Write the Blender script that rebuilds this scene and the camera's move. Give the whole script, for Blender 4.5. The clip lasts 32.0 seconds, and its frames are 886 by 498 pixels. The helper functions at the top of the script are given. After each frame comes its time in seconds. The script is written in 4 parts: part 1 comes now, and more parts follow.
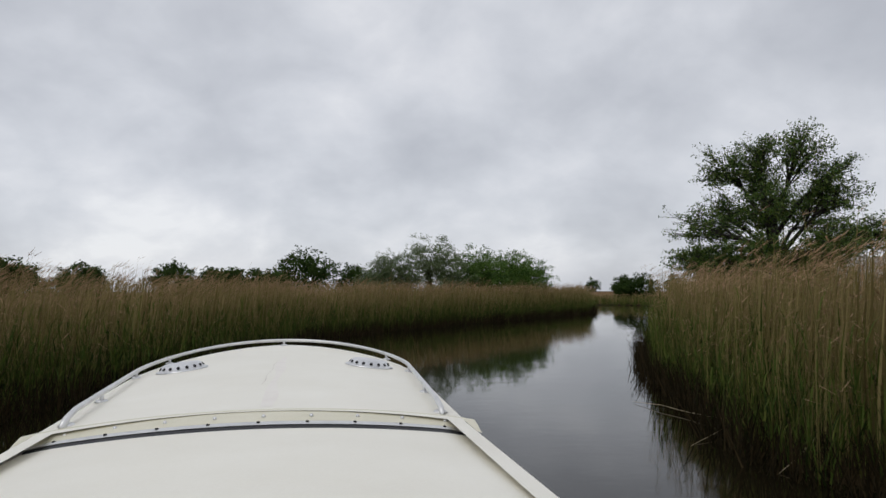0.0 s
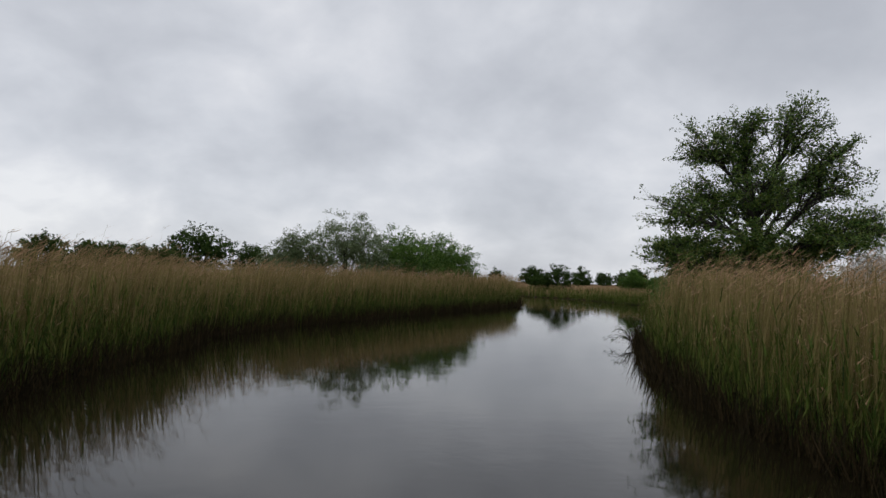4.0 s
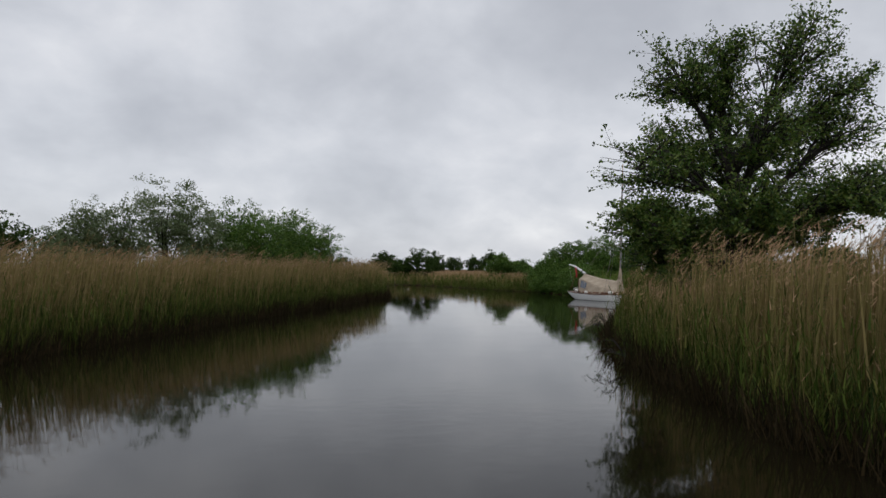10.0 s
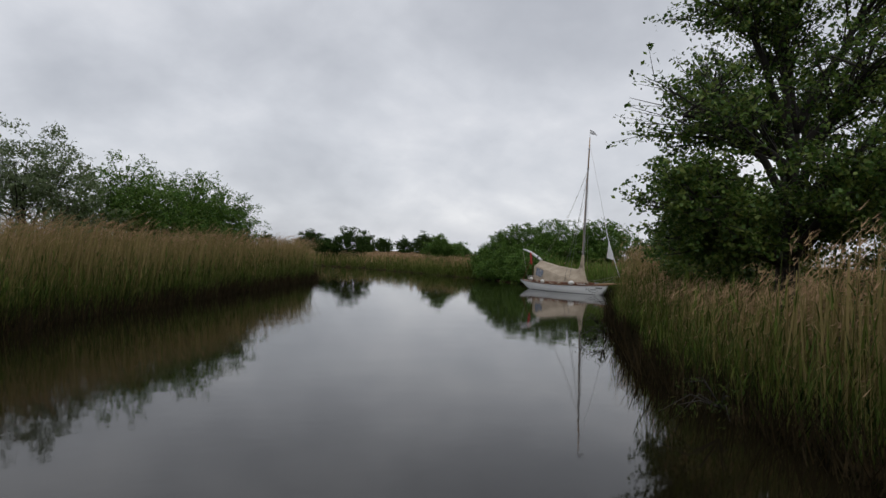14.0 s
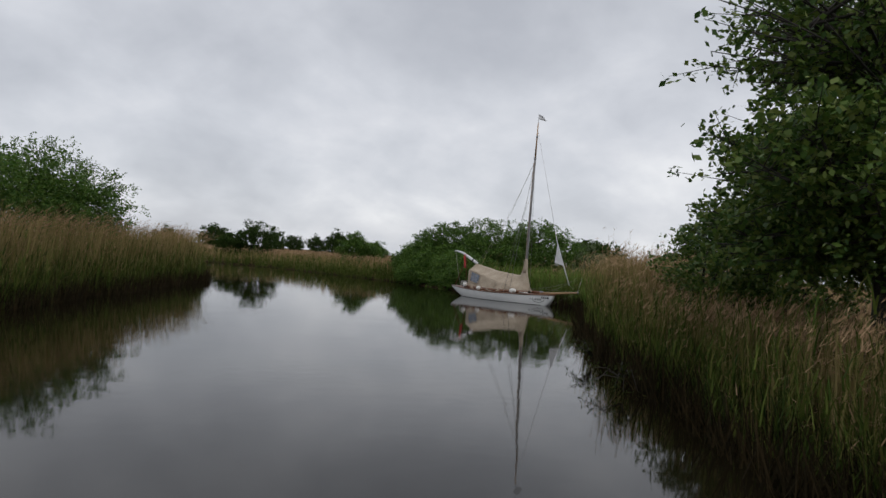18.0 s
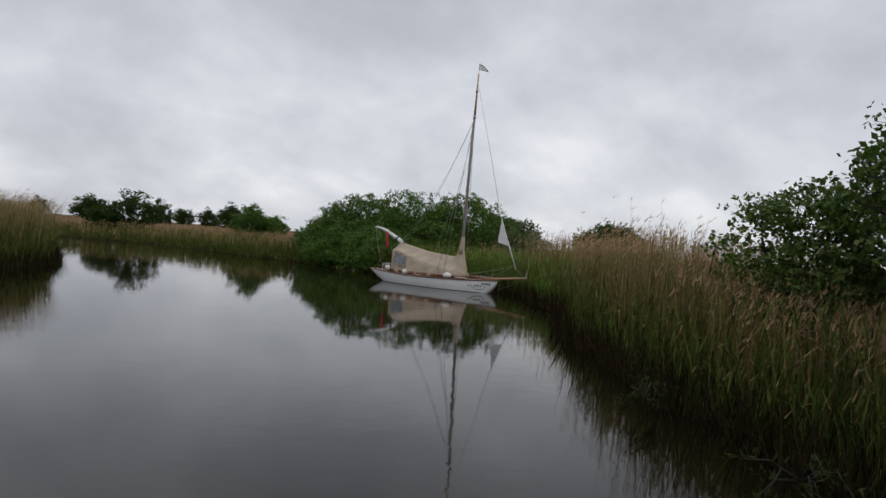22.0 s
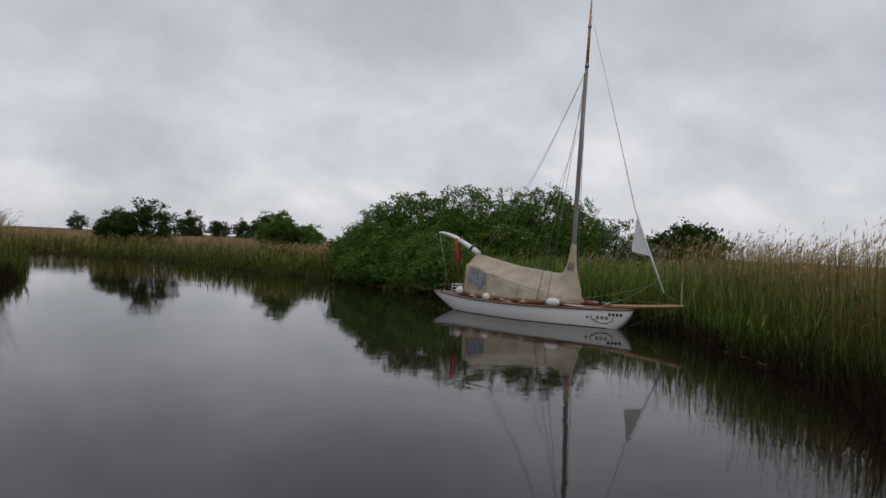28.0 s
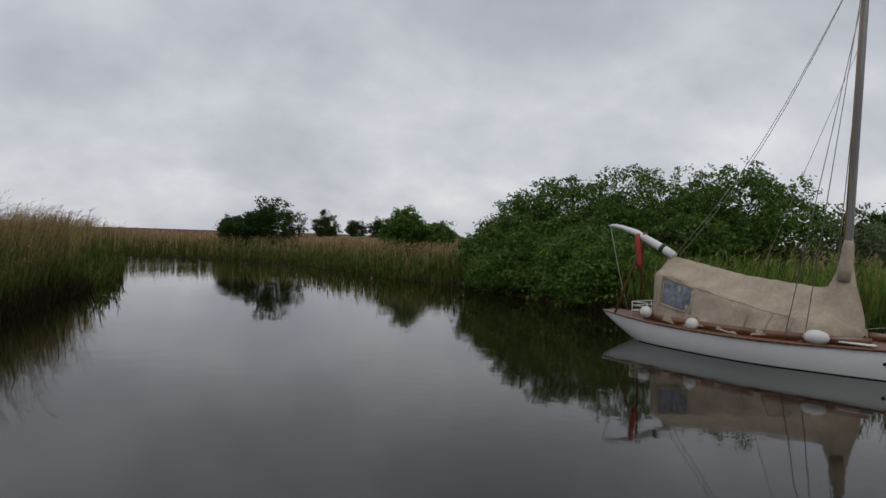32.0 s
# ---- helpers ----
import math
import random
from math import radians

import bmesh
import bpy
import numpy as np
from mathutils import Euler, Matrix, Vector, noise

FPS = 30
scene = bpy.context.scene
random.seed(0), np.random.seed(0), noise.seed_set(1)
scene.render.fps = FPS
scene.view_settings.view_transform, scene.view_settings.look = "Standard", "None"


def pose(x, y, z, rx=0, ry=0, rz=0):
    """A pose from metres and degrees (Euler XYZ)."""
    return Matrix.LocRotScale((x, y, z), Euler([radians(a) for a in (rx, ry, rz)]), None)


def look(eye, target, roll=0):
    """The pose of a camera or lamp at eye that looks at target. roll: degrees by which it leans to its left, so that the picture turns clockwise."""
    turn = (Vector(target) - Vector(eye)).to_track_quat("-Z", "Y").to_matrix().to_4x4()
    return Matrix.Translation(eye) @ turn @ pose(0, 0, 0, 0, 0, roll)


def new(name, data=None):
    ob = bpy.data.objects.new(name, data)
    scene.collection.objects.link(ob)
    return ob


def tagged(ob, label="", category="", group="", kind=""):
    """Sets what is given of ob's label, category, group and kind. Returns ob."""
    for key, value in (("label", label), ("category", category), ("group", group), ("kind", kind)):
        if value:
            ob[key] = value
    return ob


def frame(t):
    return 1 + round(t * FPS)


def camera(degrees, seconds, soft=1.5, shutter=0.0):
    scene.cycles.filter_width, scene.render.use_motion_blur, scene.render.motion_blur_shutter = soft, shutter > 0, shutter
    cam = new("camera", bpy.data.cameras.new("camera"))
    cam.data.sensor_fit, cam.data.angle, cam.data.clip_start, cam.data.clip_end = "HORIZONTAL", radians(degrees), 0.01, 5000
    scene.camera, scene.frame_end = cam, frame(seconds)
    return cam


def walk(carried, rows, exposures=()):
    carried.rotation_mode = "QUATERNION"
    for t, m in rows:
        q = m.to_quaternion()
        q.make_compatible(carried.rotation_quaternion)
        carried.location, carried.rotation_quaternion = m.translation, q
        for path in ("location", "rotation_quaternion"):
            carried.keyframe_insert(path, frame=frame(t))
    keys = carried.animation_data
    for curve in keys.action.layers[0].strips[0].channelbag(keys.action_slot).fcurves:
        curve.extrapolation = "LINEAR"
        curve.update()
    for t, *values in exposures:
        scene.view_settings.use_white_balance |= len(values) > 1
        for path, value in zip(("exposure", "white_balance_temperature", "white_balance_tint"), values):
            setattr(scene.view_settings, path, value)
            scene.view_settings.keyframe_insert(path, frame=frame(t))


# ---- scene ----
cam = camera(64.5, 32.0)
METRES, EYE, TILT, LEAN, TURN = 52.0, 2.03, 1.43, 0.0, 0.0
ROWS = [
    (0.0, 0.0, 0.0, 0.0, 0.0, 2.01, 0.12),
    (0.5, -0.0033, 0.0156, -0.0002, -0.42, 1.99, -0.08),
    (1.0, -0.0064, 0.0308, -0.0007, -0.86, 1.89, -0.31),
    (1.5, -0.0093, 0.0462, -0.001, -1.43, 1.76, -0.62),
    (2.0, -0.0122, 0.062, -0.0013, -2.23, 1.69, -1.02),
    (2.5, -0.0151, 0.0777, -0.0016, -3.32, 1.57, -1.4),
    (3.0, -0.0178, 0.0934, -0.002, -4.75, 1.44, -1.72),
    (3.5, -0.0202, 0.1091, -0.0024, -6.37, 1.21, -1.97),
    (5.5, -0.0246, 0.1739, -0.0038, -13.36, 0.25, -0.98),
    (6.0, -0.0246, 0.1898, -0.0043, -14.89, -0.27, -0.34),
    (6.5, -0.0239, 0.2049, -0.0045, -16.07, -0.46, 0.12),
    (7.0, -0.0228, 0.2207, -0.0049, -16.94, 0.03, 0.42),
    (7.5, -0.0217, 0.236, -0.0055, -17.48, 0.13, 0.51),
    (8.0, -0.0201, 0.2517, -0.0061, -17.94, 0.38, 0.1),
    (8.5, -0.0181, 0.2674, -0.0066, -18.56, 0.36, -0.39),
    (9.0, -0.0157, 0.2829, -0.007, -19.26, 0.08, -0.62),
    (9.5, -0.0131, 0.2984, -0.0074, -20.05, 0.11, -0.81),
    (10.0, -0.0101, 0.314, -0.0078, -20.88, 0.29, -1.07),
    (10.5, -0.0068, 0.3295, -0.0081, -21.68, 0.58, -1.36),
    (11.0, -0.003, 0.3448, -0.0084, -22.46, 0.62, -1.59),
    (11.5, 0.0006, 0.3596, -0.009, -23.27, 0.49, -1.82),
    (12.0, 0.0044, 0.3747, -0.0098, -24.06, 0.29, -2.04),
    (12.5, 0.0093, 0.3901, -0.0097, -24.76, 0.02, -2.19),
    (13.0, 0.0139, 0.4052, -0.0099, -25.44, -0.32, -2.43),
    (13.5, 0.0188, 0.4202, -0.0104, -26.09, -0.67, -2.66),
    (14.0, 0.024, 0.4354, -0.0109, -26.76, -0.99, -2.91),
    (14.5, 0.03, 0.4503, -0.0113, -27.33, -1.14, -2.97),
    (16.5, 0.0526, 0.5044, -0.0141, -29.53, -0.14, -4.14),
    (17.0, 0.0583, 0.5183, -0.0144, -30.5, -0.19, -4.42),
    (17.5, 0.0654, 0.5328, -0.0149, -31.9, -0.28, -4.58),
    (18.0, 0.0719, 0.547, -0.0153, -33.87, -0.42, -4.62),
    (18.5, 0.0784, 0.5605, -0.0158, -35.99, -0.49, -4.65),
    (19.0, 0.0841, 0.5741, -0.016, -37.91, -0.51, -4.69),
    (19.5, 0.0916, 0.5878, -0.0167, -39.23, -0.59, -4.76),
    (20.0, 0.0979, 0.6011, -0.0165, -40.02, -0.76, -4.76),
    (20.5, 0.1042, 0.6143, -0.0172, -40.56, -0.8, -4.95),
    (21.0, 0.11, 0.6272, -0.017, -41.06, -1.05, -4.91),
    (21.5, 0.1164, 0.6398, -0.0175, -41.57, -1.3, -5.07),
    (22.0, 0.1241, 0.6536, -0.0178, -42.07, -1.66, -5.11),
    (22.5, 0.1318, 0.6669, -0.0184, -42.46, -2.02, -5.26),
    (23.0, 0.1387, 0.6797, -0.0185, -42.72, -2.33, -5.32),
    (23.5, 0.1462, 0.6924, -0.0185, -42.79, -2.65, -5.16),
    (24.0, 0.1547, 0.7053, -0.0187, -42.69, -2.8, -4.92),
    (24.5, 0.1624, 0.718, -0.0191, -42.58, -2.65, -4.64),
    (25.0, 0.1703, 0.7308, -0.0195, -42.32, -2.28, -4.25),
    (25.5, 0.1775, 0.7435, -0.0198, -42.0, -1.76, -3.99),
    (27.5, 0.2143, 0.7987, -0.021, -39.89, -1.36, -3.68),
    (28.0, 0.221, 0.8114, -0.0212, -39.0, -1.36, -3.65),
    (28.5, 0.2277, 0.8243, -0.0215, -37.97, -1.42, -3.57),
    (29.0, 0.235, 0.8375, -0.0218, -36.8, -1.47, -3.53),
    (29.5, 0.243, 0.8507, -0.0219, -35.47, -1.67, -3.35),
    (30.0, 0.2508, 0.8643, -0.0222, -33.98, -1.78, -3.18),
    (30.5, 0.2605, 0.8785, -0.0225, -32.39, -1.83, -3.06),
    (31.0, 0.2705, 0.8928, -0.0226, -30.81, -1.9, -2.78),
    (31.5, 0.2806, 0.9073, -0.0225, -29.34, -2.05, -2.54),
    (32.0, 0.291, 0.9218, -0.0229, -27.97, -2.23, -2.49),
]
walk(cam, [(t, pose(0, 0, EYE, TILT, LEAN, TURN) @ pose(METRES * x, METRES * y, METRES * z, 90 + pitch, roll, yaw)) for t, x, y, z, yaw, pitch, roll in ROWS], [(0, 0.0), (25, 0.0), (29, -0.14), (32, -0.18)])

# ---- sky and light ----
world = bpy.data.worlds.new("overcast_sky")
scene.world = world
world.use_nodes = True


def node(tree, kind, **inputs):
    n = tree.nodes.new(kind)
    for key, value in inputs.items():
        n.inputs[key.replace("_", " ")].default_value = value
    return n


def ramp(tree, fac, stops):
    n = tree.nodes.new("ShaderNodeValToRGB")
    el = n.color_ramp.elements
    while len(el) < len(stops):
        el.new(0.5)
    for e, (p, c) in zip(el, stops):
        e.position, e.color = p, (*c, 1)
    tree.links.new(fac, n.inputs[0])
    return n.outputs[0]


def math_node(tree, op, a, b=0.0):
    n = tree.nodes.new("ShaderNodeMath")
    n.operation = op
    for k, v in enumerate((a, b)):
        if isinstance(v, (int, float)):
            n.inputs[k].default_value = v
        else:
            tree.links.new(v, n.inputs[k])
    return n.outputs[0]


def make_sky():
    tr = world.node_tree
    ln = tr.links
    bg = tr.nodes["Background"]
    sky = tr.nodes.new("ShaderNodeTexSky")
    sky.sky_type, sky.sun_disc = "NISHITA", False
    sky.sun_elevation, sky.sun_rotation = radians(48), radians(150)
    tc = tr.nodes.new("ShaderNodeTexCoord")
    sep = tr.nodes.new("ShaderNodeSeparateXYZ")
    ln.new(tc.outputs["Generated"], sep.inputs[0])
    up = math_node(tr, "MAXIMUM", sep.outputs[2], 0.0)
    lift = math_node(tr, "ADD", up, 0.55)
    com = tr.nodes.new("ShaderNodeCombineXYZ")
    ln.new(math_node(tr, "DIVIDE", sep.outputs[0], lift), com.inputs[0])
    ln.new(math_node(tr, "DIVIDE", sep.outputs[1], lift), com.inputs[1])
    # Broad cloud decks, their billows, and thin bright breaks between them.
    parts = []
    for size, detail, rough, bent, share in ((1.7, 2.0, 0.4, 0.2, 0.50), (4.2, 5.0, 0.50, 0.25, 0.40), (13.0, 4.0, 0.55, 0.2, 0.10)):
        n = node(tr, "ShaderNodeTexNoise", Scale=size, Detail=detail, Roughness=rough, Distortion=bent)
        ln.new(com.outputs[0], n.inputs["Vector"])
        parts.append(math_node(tr, "MULTIPLY", n.outputs[0], share))
    mixed = math_node(tr, "ADD", math_node(tr, "ADD", parts[0], parts[1]), parts[2])
    cloud = ramp(tr, mixed, [(0.33, (4.8, 5.0, 5.5)), (0.39, (5.3, 5.5, 6.0)), (0.45, (5.9, 6.1, 6.6)), (0.50, (6.5, 6.7, 7.2)), (0.55, (7.2, 7.35, 7.8)), (0.61, (8.4, 8.5, 8.8))])
    mix = tr.nodes.new("ShaderNodeMix")
    mix.data_type = "RGBA"
    mix.inputs[0].default_value = 0.93
    ln.new(sky.outputs[0], mix.inputs[6])
    ln.new(cloud, mix.inputs[7])
    ln.new(mix.outputs[2], bg.inputs[0])
    bg.inputs[1].default_value = 0.1


make_sky()
sun = new("sun", bpy.data.lights.new("sun", "SUN"))
sun.data.energy, sun.data.angle, sun.data.color = 0.6, radians(40), (1.0, 0.97, 0.93)
sun.matrix_world = look((0, 0, 60), (25, 43, 0))


# ---- materials ----
def material(name, rough=0.6, metal=0.0):
    m = bpy.data.materials.new(name)
    m.use_nodes = True
    b = m.node_tree.nodes["Principled BSDF"]
    b.inputs["Roughness"].default_value, b.inputs["Metallic"].default_value = rough, metal
    return m, m.node_tree, b


def grainy(name, dark, light, scale=6.0, rough=0.6, metal=0.0, bump=0.2, fine=60.0, stretch=(1, 1, 1), coat=0.0):
    """Two scales of mottling between two colours, with a fine relief."""
    m, tr, b = material(name, rough, metal)
    tc = tr.nodes.new("ShaderNodeTexCoord")
    mp = tr.nodes.new("ShaderNodeMapping")
    mp.inputs["Scale"].default_value = stretch
    tr.links.new(tc.outputs["Object"], mp.inputs[0])
    a = node(tr, "ShaderNodeTexNoise", Scale=scale, Detail=5.0, Roughness=0.6)
    f = node(tr, "ShaderNodeTexNoise", Scale=fine, Detail=4.0, Roughness=0.6)
    for n in (a, f):
        tr.links.new(mp.outputs[0], n.inputs["Vector"])
    mixed = math_node(tr, "ADD", math_node(tr, "MULTIPLY", a.outputs[0], 0.65), math_node(tr, "MULTIPLY", f.outputs[0], 0.35))
    tr.links.new(ramp(tr, mixed, [(0.35, dark), (0.65, light)]), b.inputs["Base Color"])
    if bump:
        bp = node(tr, "ShaderNodeBump", Strength=bump, Distance=0.01)
        tr.links.new(f.outputs[0], bp.inputs["Height"])
        tr.links.new(bp.outputs[0], b.inputs["Normal"])
    b.inputs["Coat Weight"].default_value = coat
    return m


def foliage(name, colours, through_light=0.35, rough=0.55, shine=0.05):
    """Leaves, each of its own shade between the given colours, letting some light through."""
    m, tr, b = material(name, rough)
    b.inputs["Specular IOR Level"].default_value = shine
    geo = tr.nodes.new("ShaderNodeNewGeometry")
    col = ramp(tr, geo.outputs["Random Per Island"], [(k / (len(colours) - 1), c) for k, c in enumerate(colours)])
    tr.links.new(col, b.inputs["Base Color"])
    tl = tr.nodes.new("ShaderNodeBsdfTranslucent")
    tr.links.new(col, tl.inputs[0])
    mx = tr.nodes.new("ShaderNodeMixShader")
    mx.inputs[0].default_value = through_light
    tr.links.new(b.outputs[0], mx.inputs[1])
    tr.links.new(tl.outputs[0], mx.inputs[2])
    tr.links.new(mx.outputs[0], tr.nodes["Material Output"].inputs[0])
    return m


DEAD_REED = foliage("dead_reed", [(0.122, 0.098, 0.036), (0.205, 0.162, 0.065), (0.305, 0.242, 0.105), (0.145, 0.13, 0.042)], 0.12, 0.75)
# Somewhat darker than dead_reed, for the stems nearest the water.
OUTER_REED = foliage("outer_reed", [(0.092, 0.077, 0.028), (0.17, 0.138, 0.053), (0.26, 0.21, 0.085), (0.105, 0.11, 0.034)], 0.1, 0.8)
REED_HEAD = foliage("reed_head", [(0.225, 0.142, 0.078), (0.33, 0.216, 0.126), (0.44, 0.305, 0.185)], 0.3, 0.9)
GREEN_REED = foliage("green_reed", [(0.040, 0.068, 0.014), (0.068, 0.104, 0.020), (0.102, 0.134, 0.028), (0.14, 0.138, 0.038)], 0.2, 0.7)
# Darker copy of green_reed, with the shade low in the bed put into it.
SHADE_GREEN = foliage("shade_green", [(0.018, 0.034, 0.009), (0.032, 0.054, 0.012), (0.054, 0.072, 0.017), (0.07, 0.062, 0.022)], 0.12, 0.75)
SEDGE = foliage("sedge", [(0.07, 0.145, 0.024), (0.115, 0.205, 0.036), (0.16, 0.25, 0.05), (0.21, 0.22, 0.07)], 0.35, 0.65)
OAK_LEAF = foliage("oak_leaf", [(0.030, 0.070, 0.013), (0.058, 0.116, 0.020), (0.112, 0.175, 0.032), (0.17, 0.205, 0.048)], 0.35, 0.5, 0.3)
WILLOW_LEAF = foliage("willow_leaf", [(0.07, 0.11, 0.04), (0.11, 0.15, 0.06), (0.18, 0.215, 0.11), (0.06, 0.11, 0.03)], 0.3, 0.5, 0.35)
BUSH_LEAF = foliage("bush_leaf", [(0.036, 0.088, 0.015), (0.066, 0.138, 0.022), (0.112, 0.19, 0.032), (0.092, 0.15, 0.028)], 0.3, 0.55, 0.2)
FAR_LEAF = foliage("far_leaf", [(0.024, 0.052, 0.012), (0.038, 0.068, 0.015), (0.056, 0.09, 0.02)], 0.2, 0.7)
BLOSSOM = foliage("blossom", [(0.5, 0.45, 0.42), (0.65, 0.6, 0.56), (0.10, 0.12, 0.05)], 0.3)
BARK = grainy("bark", (0.014, 0.012, 0.010), (0.045, 0.038, 0.031), 3.0, 0.9, bump=0.8, fine=25, stretch=(1, 1, 0.25))
# Near-black browns that put the shade at the reeds' foot into colour.
FOOT_SHADE = foliage("foot_shade", [(0.012, 0.010, 0.005), (0.026, 0.020, 0.010), (0.05, 0.036, 0.017)], 0.05, 0.75)
EARTH = grainy("marsh_earth", (0.018, 0.013, 0.006), (0.05, 0.036, 0.018), 0.8, 0.95, bump=0.6, fine=14)
EARTH.node_tree.nodes["Principled BSDF"].inputs["Specular IOR Level"].default_value = 0.04


def make_water():
    m, tr, b = material("river_water", 0.04)
    b.inputs["Base Color"].default_value = (0.009, 0.0072, 0.0035, 1)
    b.inputs["IOR"].default_value = 1.33
    tc = tr.nodes.new("ShaderNodeTexCoord")
    mp = tr.nodes.new("ShaderNodeMapping")
    mp.inputs["Scale"].default_value = (1, 1, 1)
    tr.links.new(tc.outputs["Object"], mp.inputs[0])
    slow = node(tr, "ShaderNodeTexNoise", Scale=0.55, Detail=2.0, Roughness=0.5)
    quick = node(tr, "ShaderNodeTexNoise", Scale=3.5, Detail=3.0, Roughness=0.5, Distortion=0.4)
    for n in (slow, quick):
        tr.links.new(mp.outputs[0], n.inputs["Vector"])
    breeze = node(tr, "ShaderNodeTexNoise", Scale=0.11, Detail=2.0)
    tr.links.new(mp.outputs[0], breeze.inputs["Vector"])
    patch = ramp(tr, breeze.outputs[0], [(0.46, (0.15, 0.15, 0.15)), (0.62, (0.5, 0.5, 0.5))])
    ruffle = tr.nodes.new("ShaderNodeMapping")
    ruffle.inputs["Location"].default_value = (-1.61, -9.4, 0)
    ruffle.inputs["Scale"].default_value = (0.07, 0.10, 0.05)
    spot = tr.nodes.new("ShaderNodeTexGradient")
    spot.gradient_type = "SPHERICAL"
    tr.links.new(tc.outputs["Object"], ruffle.inputs[0])
    tr.links.new(ruffle.outputs[0], spot.inputs[0])
    patch = math_node(tr, "ADD", patch, math_node(tr, "MULTIPLY", math_node(tr, "MULTIPLY", spot.outputs[0], breeze.outputs[0]), 7.0))
    h = math_node(tr, "ADD", math_node(tr, "MULTIPLY", slow.outputs[0], 0.9), math_node(tr, "MULTIPLY", quick.outputs[0], patch))
    bp = node(tr, "ShaderNodeBump", Strength=0.11, Distance=0.04)
    tr.links.new(h, bp.inputs["Height"])
    tr.links.new(bp.outputs[0], b.inputs["Normal"])
    return m


WATER = make_water()
GEL = grainy("cream_gelcoat", (0.80, 0.77, 0.67), (0.87, 0.845, 0.755), 1.2, 0.42, bump=0.03, fine=90)
CREAM = grainy("cream_band", (0.62, 0.59, 0.45), (0.72, 0.69, 0.56), 2.0, 0.4, bump=0.03, fine=90)
ALLOY = grainy("alloy", (0.62, 0.62, 0.62), (0.78, 0.78, 0.77), 8.0, 0.42, 0.75, bump=0.05)
CHROME = grainy("chrome", (0.60, 0.60, 0.61), (0.80, 0.80, 0.80), 8.0, 0.3, 0.8, bump=0.04)
RUBBER = grainy("black_rubber", (0.008, 0.008, 0.01), (0.02, 0.02, 0.023), 12.0, 0.55, bump=0.1)
DARK_HOLE = grainy("dark_hole", (0.006, 0.006, 0.006), (0.012, 0.012, 0.012), 9.0, 0.9, bump=0)
SCUFF = grainy("pink_scuff", (0.80, 0.75, 0.69), (0.86, 0.825, 0.75), 5.0, 0.45, bump=0.02)
CRACK = grainy("hair_crack", (0.55, 0.51, 0.45), (0.80, 0.76, 0.69), 6.0, 0.6, bump=0.02)
HULL_PAINT = grainy("white_hull_paint", (0.74, 0.75, 0.75), (0.84, 0.84, 0.83), 1.5, 0.22, bump=0.03, coat=0.4)
# Near-black for the shadow painted along the yacht's waterline.
HULL_SHADOW = grainy("hull_shadow", (0.012, 0.012, 0.014), (0.03, 0.026, 0.022), 3.0, 0.7)
CANVAS = grainy("beige_canvas", (0.31, 0.25, 0.185), (0.46, 0.385, 0.295), 2.6, 0.85, bump=0.9, fine=14)
VARNISH = grainy("varnished_wood", (0.10, 0.038, 0.016), (0.20, 0.082, 0.032), 1.2, 0.28, bump=0.1, fine=30, stretch=(8, 8, 0.6), coat=0.5)
SPAR = grainy("weathered_spar", (0.28, 0.155, 0.065), (0.46, 0.28, 0.13), 1.5, 0.42, bump=0.15, fine=25, stretch=(8, 8, 0.5), coat=0.3)
SPAR_GREY = grainy("grey_spar", (0.12, 0.115, 0.112), (0.23, 0.215, 0.205), 1.5, 0.4, bump=0.1, stretch=(8, 8, 0.5))
DECK_WOOD = grainy("deck_mahogany", (0.09, 0.035, 0.018), (0.18, 0.075, 0.035), 2.0, 0.45, bump=0.15, fine=40)
WHITE_CLOTH = grainy("white_sailcloth", (0.62, 0.62, 0.63), (0.76, 0.76, 0.76), 5.0, 0.8, bump=0.15)
FENDER = grainy("white_fender", (0.62, 0.60, 0.57), (0.76, 0.74, 0.71), 6.0, 0.45, bump=0.08)
RED_ROPE = grainy("red_cloth", (0.28, 0.02, 0.02), (0.45, 0.05, 0.045), 12.0, 0.8, bump=0.3)
ROPE = grainy("rope", (0.24, 0.225, 0.18), (0.40, 0.375, 0.32), 30.0, 0.85, bump=0.3)
DRY_STALK = grainy("dry_stalk", (0.24, 0.19, 0.11), (0.42, 0.35, 0.23), 5.0, 0.7, bump=0.1)
WIRE = grainy("rigging_wire", (0.20, 0.20, 0.20), (0.34, 0.34, 0.34), 9.0, 0.4, 0.6, bump=0)
PAINT_BLACK = grainy("black_lettering", (0.01, 0.01, 0.012), (0.022, 0.022, 0.025), 9.0, 0.5, bump=0)
VINYL = grainy("clear_vinyl", (0.055, 0.065, 0.085), (0.24, 0.27, 0.33), 7.0, 0.15, bump=0.5, fine=12)


# ---- mesh helpers ----
def part(name, bm, mat, parent=None, label="", smooth=True):
    me = bpy.data.meshes.new(name)
    bm.normal_update()
    bm.to_mesh(me)
    bm.free()
    me.materials.append(mat)
    if smooth:
        me.shade_smooth()
    ob = new(name, me)
    ob.parent = parent
    return tagged(ob, label) if label else ob


